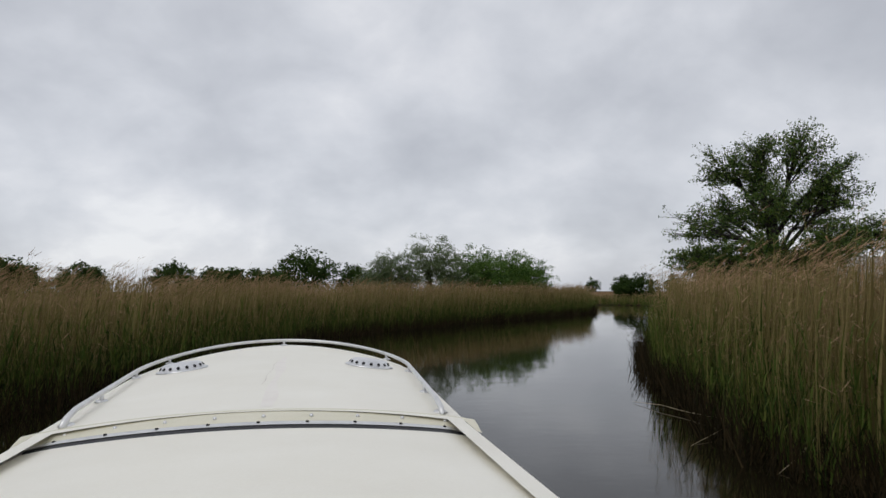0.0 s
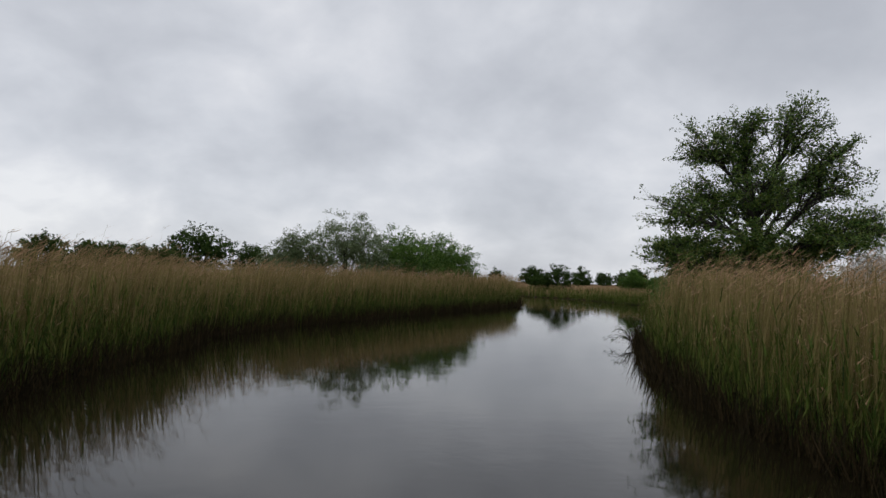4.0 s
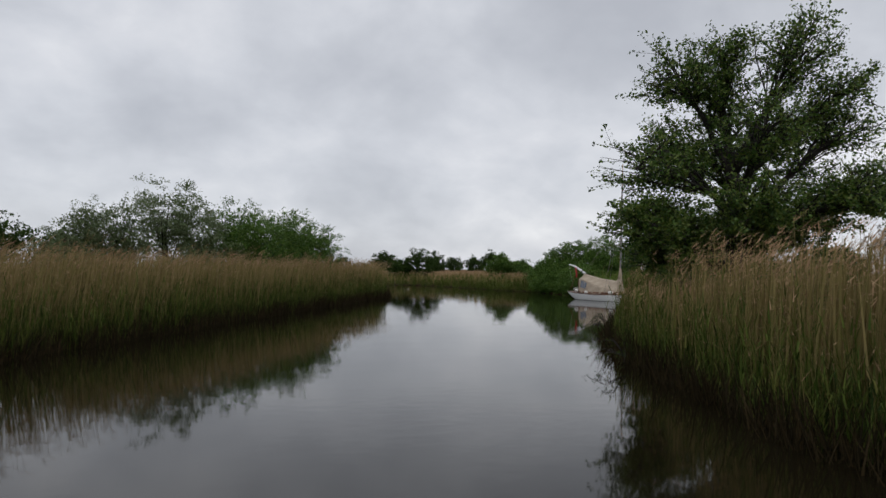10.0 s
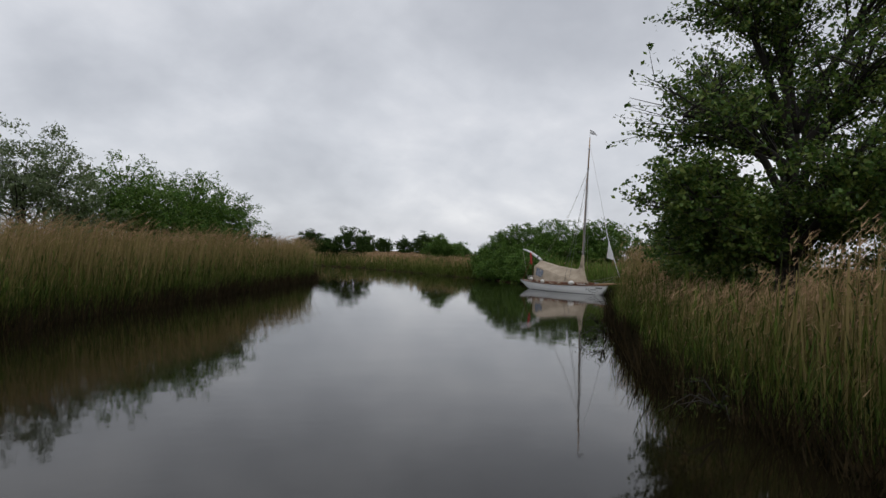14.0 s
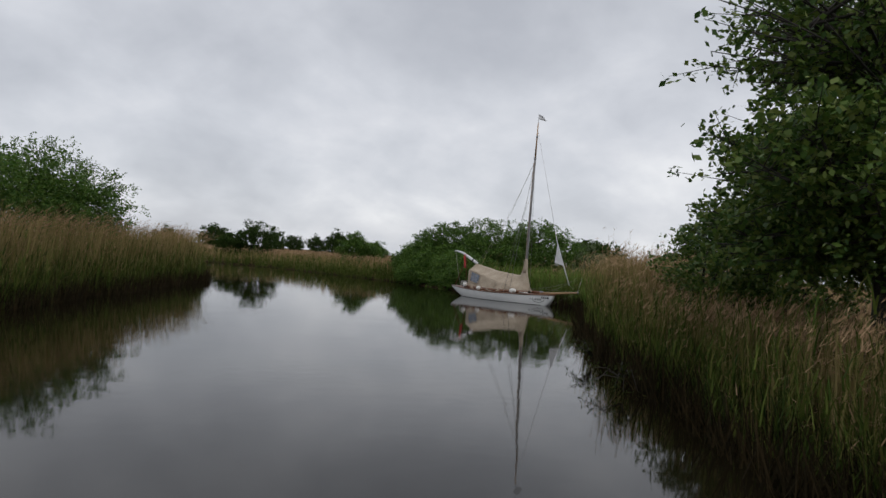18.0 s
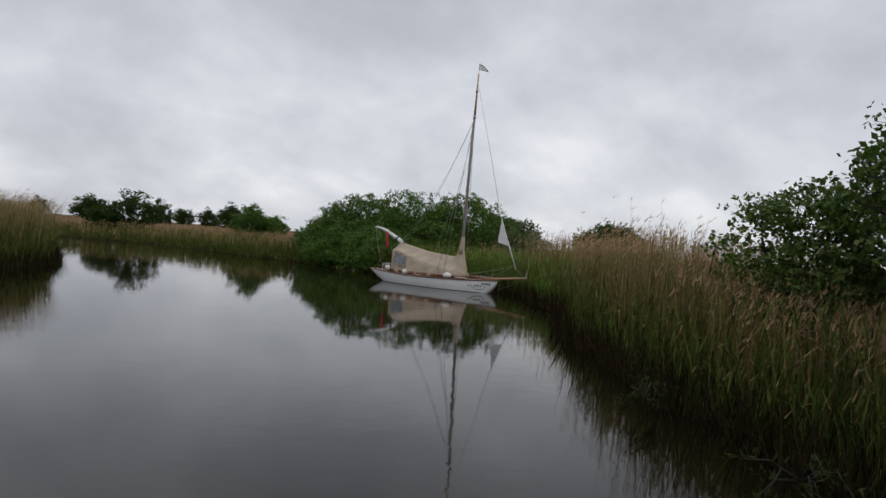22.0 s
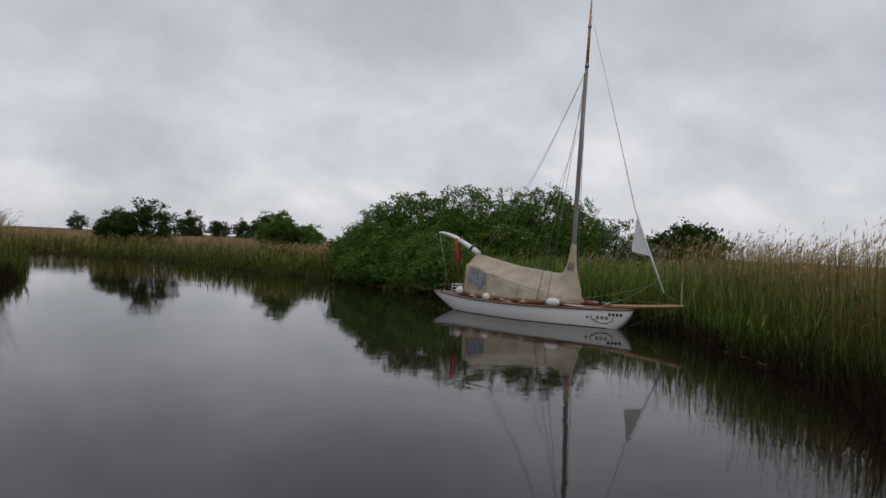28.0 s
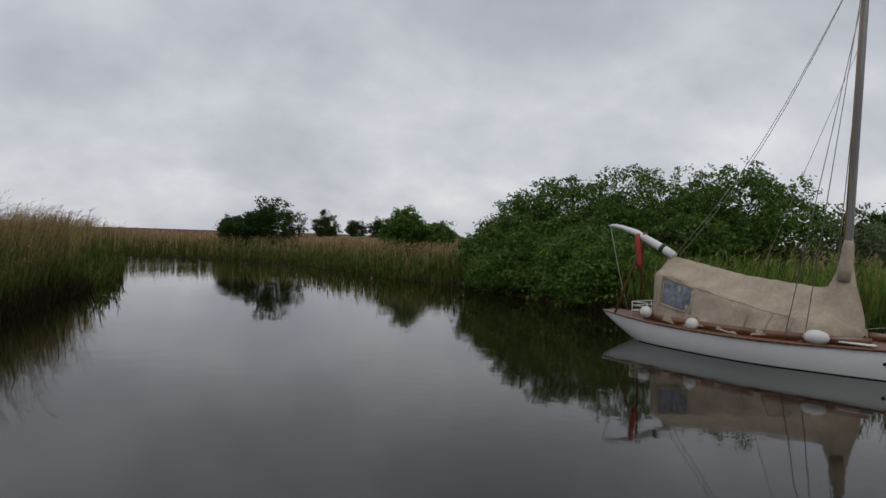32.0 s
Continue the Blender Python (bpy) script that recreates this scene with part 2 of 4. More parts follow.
def raw(name, verts, faces, mat, parent=None, smooth=False):
    """A mesh from arrays, where every face has as many corners as a row of faces."""
    verts, faces = np.asarray(verts, np.float32), np.asarray(faces, np.int32)
    me = bpy.data.meshes.new(name)
    me.vertices.add(len(verts))
    me.vertices.foreach_set("co", verts.ravel())
    k = faces.shape[1]
    me.loops.add(faces.size)
    me.loops.foreach_set("vertex_index", faces.ravel())
    me.polygons.add(len(faces))
    me.polygons.foreach_set("loop_start", np.arange(0, faces.size, k, dtype=np.int32))
    me.update(calc_edges=True)
    me.materials.append(mat)
    if smooth:
        me.shade_smooth()
    ob = new(name, me)
    ob.parent = parent
    return ob


def tube(bm, points, radii, sides=8, caps=True):
    """A round bar through points, with a radius at each."""
    pts = [Vector(tuple(map(float, p))) for p in points]
    rings, ref = [], None
    for k, p in enumerate(pts):
        d = (pts[min(k + 1, len(pts) - 1)] - pts[max(k - 1, 0)]).normalized()
        if ref is None:
            ref = d.orthogonal().normalized()
        ref = (ref - d * ref.dot(d)).normalized()
        other = d.cross(ref)
        r = float(radii[k]) if hasattr(radii, "__len__") else radii
        rings.append([bm.verts.new(p + r * (math.cos(a) * ref + math.sin(a) * other)) for a in (2 * math.pi * s / sides for s in range(sides))])
    for a, b in zip(rings, rings[1:]):
        for s in range(sides):
            bm.faces.new((a[s], a[(s + 1) % sides], b[(s + 1) % sides], b[s]))
    if caps:
        bm.faces.new(rings[0][::-1])
        bm.faces.new(rings[-1])
    return bm


def loft(bm, rings, closed=False, cap=False):
    """A skin over rows of points."""
    rows = [[bm.verts.new(p) for p in ring] for ring in rings]
    n = len(rows[0])
    for a, b in zip(rows, rows[1:]):
        for s in range(n if closed else n - 1):
            bm.faces.new((a[s], a[(s + 1) % n], b[(s + 1) % n], b[s]))
    if cap and closed:
        bm.faces.new(rows[0][::-1])
        bm.faces.new(rows[-1])
    return bm


def box(bm, lo, hi, bevel=0.0):
    size = Vector(hi) - Vector(lo)
    got = bmesh.ops.create_cube(bm, size=1, matrix=Matrix.Translation((Vector(lo) + Vector(hi)) / 2) @ Matrix.Diagonal((*size, 1)))
    if bevel:
        edges = list({e for v in got["verts"] for e in v.link_edges})
        bmesh.ops.bevel(bm, geom=edges, offset=bevel, segments=2, affect="EDGES")
    return bm


# ---- the river's plan ----
LEFT_BANK = [(-9, -60), (-8, -10), (-7.3, 5), (-6.4, 18), (-5, 30), (-0.5, 40), (3, 46), (7, 53), (10.8, 59.5), (13.4, 64.5), (15, 72), (16.4, 79), (16, 84), (12, 89), (0, 95), (-30, 100), (-120, 100)]
RIGHT_BANK = [(3.8, -60), (4.2, 0), (4.2, 8), (4.6, 15), (5.85, 20.5), (7.5, 25.5), (9.35, 30), (12, 34.8), (15, 39), (18.4, 42.5), (22.4, 46), (25.1, 49.1), (27.7, 52.3), (29.1, 57), (29, 64), (29.2, 72), (28.6, 80), (28, 88), (25.5, 96), (19, 103), (5, 109), (-30, 115), (-120, 116)]


def smooth_line(points, step=0.8):
    """A smooth line through points, cut into short steps."""
    p = np.array(points, float)
    out = []
    for k in range(len(p) - 1):
        a, b, c, d = p[max(k - 1, 0)], p[k], p[k + 1], p[min(k + 2, len(p) - 1)]
        n = max(2, int(np.hypot(*(c - b)) / step))
        s = np.arange(n)[:, None] / n
        m1, m2 = (c - a) / 2, (d - b) / 2
        out.append((2 * s**3 - 3 * s**2 + 1) * b + (s**3 - 2 * s**2 + s) * m1 + (3 * s**2 - 2 * s**3) * c + (s**3 - s**2) * m2)
    return np.concatenate(out + [p[-1:]])


def ragged(line, seed):
    """The same line with small bays and noses."""
    rng = np.random.default_rng(seed)
    n = len(line)
    wob = np.convolve(rng.normal(0, 1, n + 8), np.ones(5) / 5, "same")[4 : n + 4] * 0.38
    d = np.gradient(line, axis=0)
    d /= np.hypot(d[:, 0], d[:, 1])[:, None] + 1e-9
    return line + wob[:, None] * np.stack([d[:, 1], -d[:, 0]], 1)


LB, RB = ragged(smooth_line(LEFT_BANK), 3), ragged(smooth_line(RIGHT_BANK), 4)
RIVER = np.concatenate([LB, RB[::-1]])


def shore(points):
    """Distance from the water's edge, positive on land, for many points at once."""
    p = np.asarray(points, float)
    best, inside = np.full(len(p), 1e9), np.zeros(len(p), bool)
    for a, b in zip(RIVER, np.roll(RIVER, -1, 0)):
        ab = b - a
        s = np.clip(((p - a) @ ab) / (ab @ ab + 1e-12), 0, 1)
        best = np.minimum(best, np.hypot(*(p - a - s[:, None] * ab).T))
        cross = (a[1] > p[:, 1]) != (b[1] > p[:, 1])
        inside ^= cross & (p[:, 0] < (b[0] - a[0]) * (p[:, 1] - a[1]) / (b[1] - a[1] + 1e-12) + a[0])
    return np.where(inside, -best, best)


GX, GY, STEP = np.arange(-36, 64, 0.4), np.arange(-30, 126, 0.4), 0.4
SHORE_MAP = shore(np.stack(np.meshgrid(GX, GY), -1).reshape(-1, 2)).reshape(len(GY), len(GX))


def shore_near(p):
    """The same distance, read from a map of the place."""
    u = np.clip((p[:, 0] - GX[0]) / STEP, 0, len(GX) - 1.001)
    v = np.clip((p[:, 1] - GY[0]) / STEP, 0, len(GY) - 1.001)
    i, j = u.astype(int), v.astype(int)
    a, b = u - i, v - j
    m = SHORE_MAP
    return (1 - b) * ((1 - a) * m[j, i] + a * m[j, i + 1]) + b * ((1 - a) * m[j + 1, i] + a * m[j + 1, i + 1])


def make_ground():
    def axis(lo, hi, fine, far):
        mid = np.arange(lo, hi, fine)
        out = np.geomspace(2, far, 26)
        return np.concatenate([(lo - out)[::-1], mid, hi + out])

    xs, ys = axis(-24, 48, 0.75, 3500), axis(-24, 112, 0.75, 3500)
    gx, gy = np.meshgrid(xs, ys)
    p = np.stack([gx.ravel(), gy.ravel()], 1)
    d = shore(p)
    rng = np.random.default_rng(1)
    z = np.where(d > 0, 0.22 * (1 - np.exp(-np.maximum(d, 0) / 0.5)), -0.9 * (1 - np.exp(np.minimum(d, 0) / 0.7))) + 0.03 * rng.normal(0, 1, len(d)) * (d > 0.3) * (d < 40)
    n, m = gx.shape
    i = np.arange(n * m).reshape(n, m)
    f = np.stack([i[:-1, :-1], i[:-1, 1:], i[1:, 1:], i[1:, :-1]], -1).reshape(-1, 4)
    tagged(raw("ground", np.column_stack([p, z]), f, EARTH, smooth=True), "flat brown marshland under the reeds reaching to the horizon", "ground", kind="structure")


make_ground()
bm = bmesh.new()
bmesh.ops.create_grid(bm, x_segments=2, y_segments=2, size=160, matrix=Matrix.Translation((0, 40, 0)))
tagged(part("water", bm, WATER), "dark peaty river water, nearly still, mirroring sky and reeds", "water", kind="structure")


# ---- reeds ----
PATH_LINE = smooth_line([(0, -6), (-1, 6), (-1, 14), (1, 22), (4.5, 30), (9, 38), (12.5, 44), (15.5, 49)], 1.0)


def path_distance(p):
    return np.min(np.hypot(p[:, None, 0] - PATH_LINE[None, :, 0], p[:, None, 1] - PATH_LINE[None, :, 1]), 1)


def scatter(rng, lo, hi, density):
    n = int((hi[0] - lo[0]) * (hi[1] - lo[1]) * density)
    return np.column_stack([rng.uniform(lo[0], hi[0], n), rng.uniform(lo[1], hi[1], n)])


def ribbons(base, direction, bend, length, width, segs=3, face=None, tip=0.15):
    """Many tapering blades: base points, starting directions, a bend added on the way, lengths and widths."""
    n = len(base)
    s = np.linspace(0, 1, segs + 1)[None, :, None]
    mid = base[:, None] + length[:, None, None] * (direction[:, None] * s + bend[:, None] * s**2)
    ang = face if face is not None else np.zeros(n)
    side = np.stack([np.cos(ang), np.sin(ang), np.zeros(n)], 1)
    w = (width[:, None] * (1 - (1 - tip) * s[0, :, 0][None] ** 1.5))[:, :, None] * side[:, None] / 2
    v = np.stack([mid - w, mid + w], 2).reshape(n, 2 * segs + 2, 3)
    k = np.arange(segs)
    q = np.stack([2 * k, 2 * k + 1, 2 * k + 3, 2 * k + 2], 1)
    f = (np.arange(n)[:, None, None] * (2 * segs + 2) + q[None]).reshape(-1, 4)
    return v.reshape(-1, 3), f


def joined(pieces):
    vs, fs, at = [], [], 0
    for v, f in pieces:
        vs.append(v)
        fs.append(f + at)
        at += len(v)
    return np.concatenate(vs), np.concatenate(fs)


WIND = np.array([0.11, 0.03, 0.0])


def height_at(p):
    """How tall the dead reeds stand, in metres over the water."""
    x, y = p[:, 0], p[:, 1]
    h = 2.5 + 0.15 * np.sin(x * 0.55 + 1.3) * np.cos(y * 0.4) + 0.08 * np.sin(y * 1.3 + x)
    outer = np.clip((y - 66) / 8, 0, 1) * np.clip((x - 17) / 4, 0, 1)
    lower = np.clip((y - 28) / 2.5, 0, 1) * (x > 0.45 * y - 6) * np.clip((40.5 - y) / 2.5, 0, 1)
    begin = np.clip((30 - y) / 8, 0, 1)
    behind_yacht = np.clip((y - 54.5) / 3, 0, 1) * np.clip((64 - y) / 3, 0, 1) * (x > 24)
    return h - 0.75 * outer - 1.0 * lower - 0.70 * behind_yacht + 0.15 * begin * np.where(x < 0, -0.35, 1.0) + 0.04 * (x < 0)


def dead_share(p, d):
    """How much of the bed is last year's growth: little of it beside the yacht, none under the sallows."""
    x, y = p[:, 0], p[:, 1]
    yacht = np.clip((y - 51.5) / 3, 0, 1) * np.clip((64 - y) / 2, 0, 1) * (x > 24) * (d < 3.2)
    sallow = (y > 62) * (y < 76.5) * (x > 24) * (d < 9)
    patch = 0.5 + 0.5 * np.sin(0.9 * x + 2.1 * np.sin(0.35 * y)) * np.sin(0.7 * y + 1.7)
    return (1 - 0.88 * yacht) * (1 - 0.95 * sallow) * np.clip(0.62 + 0.32 * patch + 0.22 * np.sin(3.1 * x + 1.4 * y) * np.sin(2.7 * y - 1.1 * x + 2), 0.25, 1)


def riverward(p):
    """Flat unit vectors that point from the bed to the water."""
    e = 0.5
    gx = shore_near(p + [e, 0]) - shore_near(p - [e, 0])
    gy = shore_near(p + [0, e]) - shore_near(p - [0, e])
    return -np.column_stack([gx, gy, np.zeros(len(p))]) / (np.hypot(gx, gy)[:, None] + 1e-6)


def dead_reeds(rng, p, wide, low=0.0, leaves=2, heads=2):
    """Pieces for last year's tan stems with drooping leaves, and their plumes."""
    n = len(p)
    h = height_at(p) * rng.normal(0.92, 0.075, n) * np.where(rng.random(n) < 0.03, rng.uniform(1.05, 1.15, n), 1)
    start = np.where(low > 0, low, -0.1)
    base = np.column_stack([p, np.full(n, start)])
    lean = rng.normal(0, 0.06, (n, 3)) + riverward(p) * (0.10 * np.clip(1.2 - shore_near(p), 0, 1) * rng.random(n))[:, None]
    lean[:, 2] = 1
    bend = np.tile(WIND, (n, 1)) * rng.uniform(0.3, 1.6, (n, 1)) + rng.normal(0, 0.05, (n, 3))
    bend[:, 2] = -0.03
    length = h - start
    width = rng.uniform(0.006, 0.012, n) * wide
    stems = [ribbons(base, lean, bend, length, width, 2, rng.uniform(-0.9, 0.9, n), 0.5)]
    plumes = []
    tops = base + length[:, None] * (lean + bend)
    for k in range(2 * leaves + 1):
        s = rng.uniform(0.32, 0.97, n)
        at = base + length[:, None] * (lean * s[:, None] + bend * s[:, None] ** 2)
        ang = rng.normal(0.2, 1.3, n)
        out = np.column_stack([np.cos(ang) * 0.6, np.sin(ang) * 0.6, rng.uniform(0.3, 0.9, n)])
        drop = np.column_stack([0.25 * np.ones(n), np.zeros(n), -rng.uniform(0.3, 0.9, n)])
        plumes.append(ribbons(at, out, drop, rng.uniform(0.18, 0.42, n), rng.uniform(0.014, 0.026, n) * wide, 1, ang + 1.57, 0.15))
    for k in range(heads + 1):
        keep = rng.random(n) < 0.72
        m = keep.sum()
        ang = rng.normal(0.15, 0.5, m)
        out = np.column_stack([np.cos(ang) * 0.35, np.sin(ang) * 0.35, np.full(m, 0.85)])
        drop = np.column_stack([rng.uniform(0.2, 0.6, m), rng.normal(0, 0.1, m), -rng.uniform(0.2, 0.7, m)])
        plumes.append(ribbons(tops[keep] - [0, 0, 0.06], out, drop, rng.uniform(0.14, 0.27, m), rng.uniform(0.009, 0.021, m) * wide**0.8, 1, ang + 1.57 + rng.normal(0, 0.6, m), 0.25))
    return stems, plumes


def green_reeds(rng, p, d, wide, blades=5, tall=(0.7, 1.75)):
    """Pieces for this year's leafy shoots; those at the edge hang out over the water."""
    out = []
    n = len(p)
    h = rng.uniform(*tall, n) * np.where(d < 0.35, rng.uniform(0.4, 1, n), 1)
    off = riverward(p)
    edge = np.clip(1 - d / 0.9, 0, 1)[:, None]
    base = np.column_stack([p, np.full(n, -0.08)])
    lean = rng.normal(0, 0.06, (n, 3)) + 0.01 * edge * off
    lean[:, 2] = 1
    bend = rng.normal(0, 0.08, (n, 3)) + off * edge * rng.uniform(0.0, 0.05, (n, 1))
    out.append(ribbons(base, lean, bend, h, rng.uniform(0.008, 0.013, n) * wide, 2, rng.uniform(-1, 1, n), 0.4))
    for k in range(blades):
        s = rng.uniform(0.05, 0.95, n)
        at = base + h[:, None] * (lean * s[:, None] + bend * s[:, None] ** 2)
        ang = rng.uniform(-3.14, 3.14, n)
        side = np.column_stack([np.cos(ang), np.sin(ang), np.zeros(n)]) + 0.12 * edge * off
        b = 0.16 * side + [0.06, 0, 0]
        b[:, 2] = -rng.uniform(0.0, 0.5, n)
        dd = 0.20 * side
        dd[:, 2] = rng.uniform(0.55, 1.0, n)
        out.append(ribbons(at, dd, b, rng.uniform(0.3, 0.62, n), rng.uniform(0.014, 0.027, n) * wide, 2, ang + 1.57, 0.08))
    return out


def reed_bed(name, lo, hi, side, seed, label, rim=0.25):
    """All reeds of one stretch of bank, dense and fine beside the channel, sparser behind and further off."""
    rng = np.random.default_rng(seed)
    stems, outer, plumes, green = [], [], [], []
    p = scatter(rng, lo, hi, 80)
    p = p[side(p)]
    d = shore_near(p)
    keep = (d > -0.3) & (d < 16) & ((d < 2.4) | (rng.random(len(p)) < 0.5))
    # The sallows leave no room for reeds along their own stretch of bank.
    keep &= ~((p[:, 1] > 64.5) & (p[:, 1] < 72.5) & (p[:, 0] > 24) & (d < 7))
    p, d = p[keep], d[keep]
    pd = path_distance(p)
    p, d, pd = p[pd < 80], d[pd < 80], pd[pd < 80]
    u, w = rng.random(len(p)), rng.random(len(p))
    dead = w < dead_share(p, d)
    near = pd < 24
    front = near & (d < 2.2)
    mid = near & (d >= 2.2) & (d < 9) & (u < 0.42)
    farf = ~near & (d < 3) & (u < np.clip(14 / pd, 0.2, 1) * 0.65)
    farm = ~near & (d >= 3) & (d < 16) & (u < 0.075)
    for pick, wide, low, lv, hd in ((front & dead & (d > 0.75) & (u < 0.75), 1.1, 0.0, 2, 3), (front & dead & (d <= 0.75) & (d > 0.12) & (u < (0.6 if rim < 0.15 else 0.34)), 0.85, 0.0, 1, 2), (front & dead & (d <= rim) & (d > 0.05) & (u < 0.12), 0.85, 0.0, 1, 2), (mid & dead, 1.25, 0.4, 1, 3), (farf & dead & (d > 0.9), 2.0, 0.0, 1, 2), (farm & dead, 2.8, 0.9, 1, 3)):
        if pick.sum():
            a, b = dead_reeds(rng, p[pick], wide, low, lv, hd)
            (outer if wide == 0.85 else stems).extend(a)
            plumes += b
    for pick, wide, blades, tall in ((front & (d > 0.02) & (d < 0.9) & (~dead | (u > (0.30 if rim < 0.15 else 0.15))), 1.05 if rim < 0.15 else 1.25, 5, (0.6, 1.95)), (front & (d >= 0.95) & (u > 0.75), 1.0, 3, (0.9, 1.9)), (farf & (d < 2.0), 2.4, 5, (0.7, 1.5)), (mid & ~dead, 1.9, 3, (0.7, 1.5))):
        if pick.sum():
            green += green_reeds(rng, p[pick], d[pick], wide, blades, tall)
    # Low front shoots in the darkened green, which stands for shade near the water.
    low_shaded = []
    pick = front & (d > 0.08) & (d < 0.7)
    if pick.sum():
        low_shaded = green_reeds(rng, p[pick] + rng.normal(0, 0.1, (pick.sum(), 2)), d[pick], 1.15 if rim < 0.15 else 1.4, 2, (0.25, 1.2 if rim < 0.15 else 1.45))
    # Stubble and thatch at the bed's foot, coloured near black for the shade there.
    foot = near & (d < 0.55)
    shade_stubble = []
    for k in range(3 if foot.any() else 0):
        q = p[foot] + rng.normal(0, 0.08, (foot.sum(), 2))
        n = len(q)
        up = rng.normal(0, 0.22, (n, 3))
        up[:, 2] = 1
        shade_stubble.append(ribbons(np.column_stack([q, np.full(n, -0.1)]), up, rng.normal(0, 0.2, (n, 3)) * [1, 1, 0.5], rng.uniform(0.2, 0.75, n), rng.uniform(0.016, 0.03, n), 1, rng.uniform(-1.5, 1.5, n), 0.3))
    # Tight bundles of old stems inside the bed, which make it a closed wall.
    for pick, wide, low in ((near & dead & (d > 0.5) & (d < 2.4) & (u > 0.55), 0.055, 1.4), (~near & (d > 0.7) & (d < 3) & (u < 0.1), 0.14, 1.2)):
        q = p[pick]
        n = len(q)
        if n:
            up = rng.normal(0, 0.05, (n, 3))
            up[:, 2] = 1
            stems.append(ribbons(np.column_stack([q, np.full(n, -0.1)]), up, np.tile(WIND, (n, 1)) * [0.6, 0.6, 0], height_at(q) * rng.uniform(0.7, 0.95, n), wide * rng.uniform(0.6, 1.2, n), 2, rng.uniform(-1.5, 1.5, n), 0.25))
    root = tagged(new(name), label, "reeds", kind="stuff")
    for nm, pieces, mat in (("stems", stems, DEAD_REED), ("outer_stems", outer, OUTER_REED), ("plumes", plumes, REED_HEAD), ("shoots", green, GREEN_REED), ("shaded_shoots", low_shaded, SHADE_GREEN), ("shade_stubble", shade_stubble, FOOT_SHADE)):
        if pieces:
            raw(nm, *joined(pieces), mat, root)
    return root


def bank_line(line, top):
    k = np.argmax(line[:, 1] > top)
    return line[:k, 1], line[:k, 0]


reed_bed("reed_bed", (-26, -12), (17.5, 92), lambda p: p[:, 0] < np.interp(p[:, 1], *bank_line(LB, 92)) + 0.5, 11, "tall tan dead reeds over green shoots along the river bank", 0.2)
reed_bed("reed_bed", (2.5, -12), (46, 52), lambda p: p[:, 0] > np.interp(p[:, 1], *bank_line(RB, 53)) - 0.5, 12, "tan reeds with feathery heads and green leaves hanging over the water", 0.1)
reed_bed("reed_bed", (-32, 52), (60, 122), lambda p: (p[:, 0] > 22) | (p[:, 1] > 97), 13, "lower tan and green reeds on the outer bank of the bend", 0.12)


def sedge_patch():
    """Fresh green sedge on the bank beside the moored yacht."""
    rng = np.random.default_rng(19)
    p = scatter(rng, (24, 47.5), (35, 63.5), 60)
    d = shore_near(p)
    keep = (d > -0.1) & (d < 4.4) & (rng.random(len(p)) < np.clip((p[:, 1] - 44) / 9, 0.2, 1))
    tagged(raw("sedge", *joined(green_reeds(rng, p[keep], d[keep], 1.4, 5, (1.0, 1.9))), SEDGE), "fresh green sedge on the bank beside the yacht", "grass", kind="stuff")


sedge_patch()


def marsh_field():
    """Dry reed and grass tufts over the open marsh, as far as they can be told from the ground."""
    rng = np.random.default_rng(17)
    p = np.concatenate([scatter(rng, (-75, -20), (110, 190), 0.6), scatter(rng, (-160, 60), (200, 420), 0.12)])
    inside = (p[:, 0] > GX[0]) & (p[:, 0] < GX[-1]) & (p[:, 1] > GY[0]) & (p[:, 1] < GY[-1])
    d = np.where(inside, shore_near(p), shore(p))
    keep = d > 13
    p, far = p[keep], np.clip(path_distance(p[keep]) / 60, 0.5, 4)
    n = len(p)
    base = np.column_stack([p, np.full(n, 0.1)])
    out = []
    for k in range(2):
        ang = rng.uniform(-3.14, 3.14, n)
        up = np.column_stack([np.cos(ang) * 0.25, np.sin(ang) * 0.25, np.ones(n)])
        out.append(ribbons(base + rng.normal(0, 0.25, (n, 3)) * [1, 1, 0], up, np.column_stack([np.full(n, 0.15), np.zeros(n), np.full(n, -0.1)]), rng.uniform(0.9, 1.75, n), 0.33 * far * rng.uniform(0.6, 1.3, n), 1, rng.uniform(-1, 1, n), 0.3))
    tagged(raw("marsh_grass", *joined(out), REED_HEAD), "open marsh of dry tan reed and grass stretching away", "grass", kind="stuff")


marsh_field()


# ---- trees ----
def leaves_at(rng, at, size, slim=0.6, lift=0.7):
    """One bent-in leaf at each point, most of them lying more flat than upright."""
    n = len(at)
    up = rng.normal(0, 0.75, (n, 3)) + [0, 0, lift]
    up /= np.linalg.norm(up, axis=1)[:, None]
    a = np.cross(up, rng.normal(0, 1, (n, 3)))
    a /= np.linalg.norm(a, axis=1)[:, None] + 1e-9
    b = np.cross(up, a)
    s = rng.uniform(0.65, 1.25, n)[:, None] * size
    v = np.stack([at - a * s * 0.5, at + b * s * slim * 0.5, at + a * s * 0.5, at - b * s * slim * 0.5], 1)
    return v.reshape(-1, 3), np.arange(4 * n).reshape(n, 4)


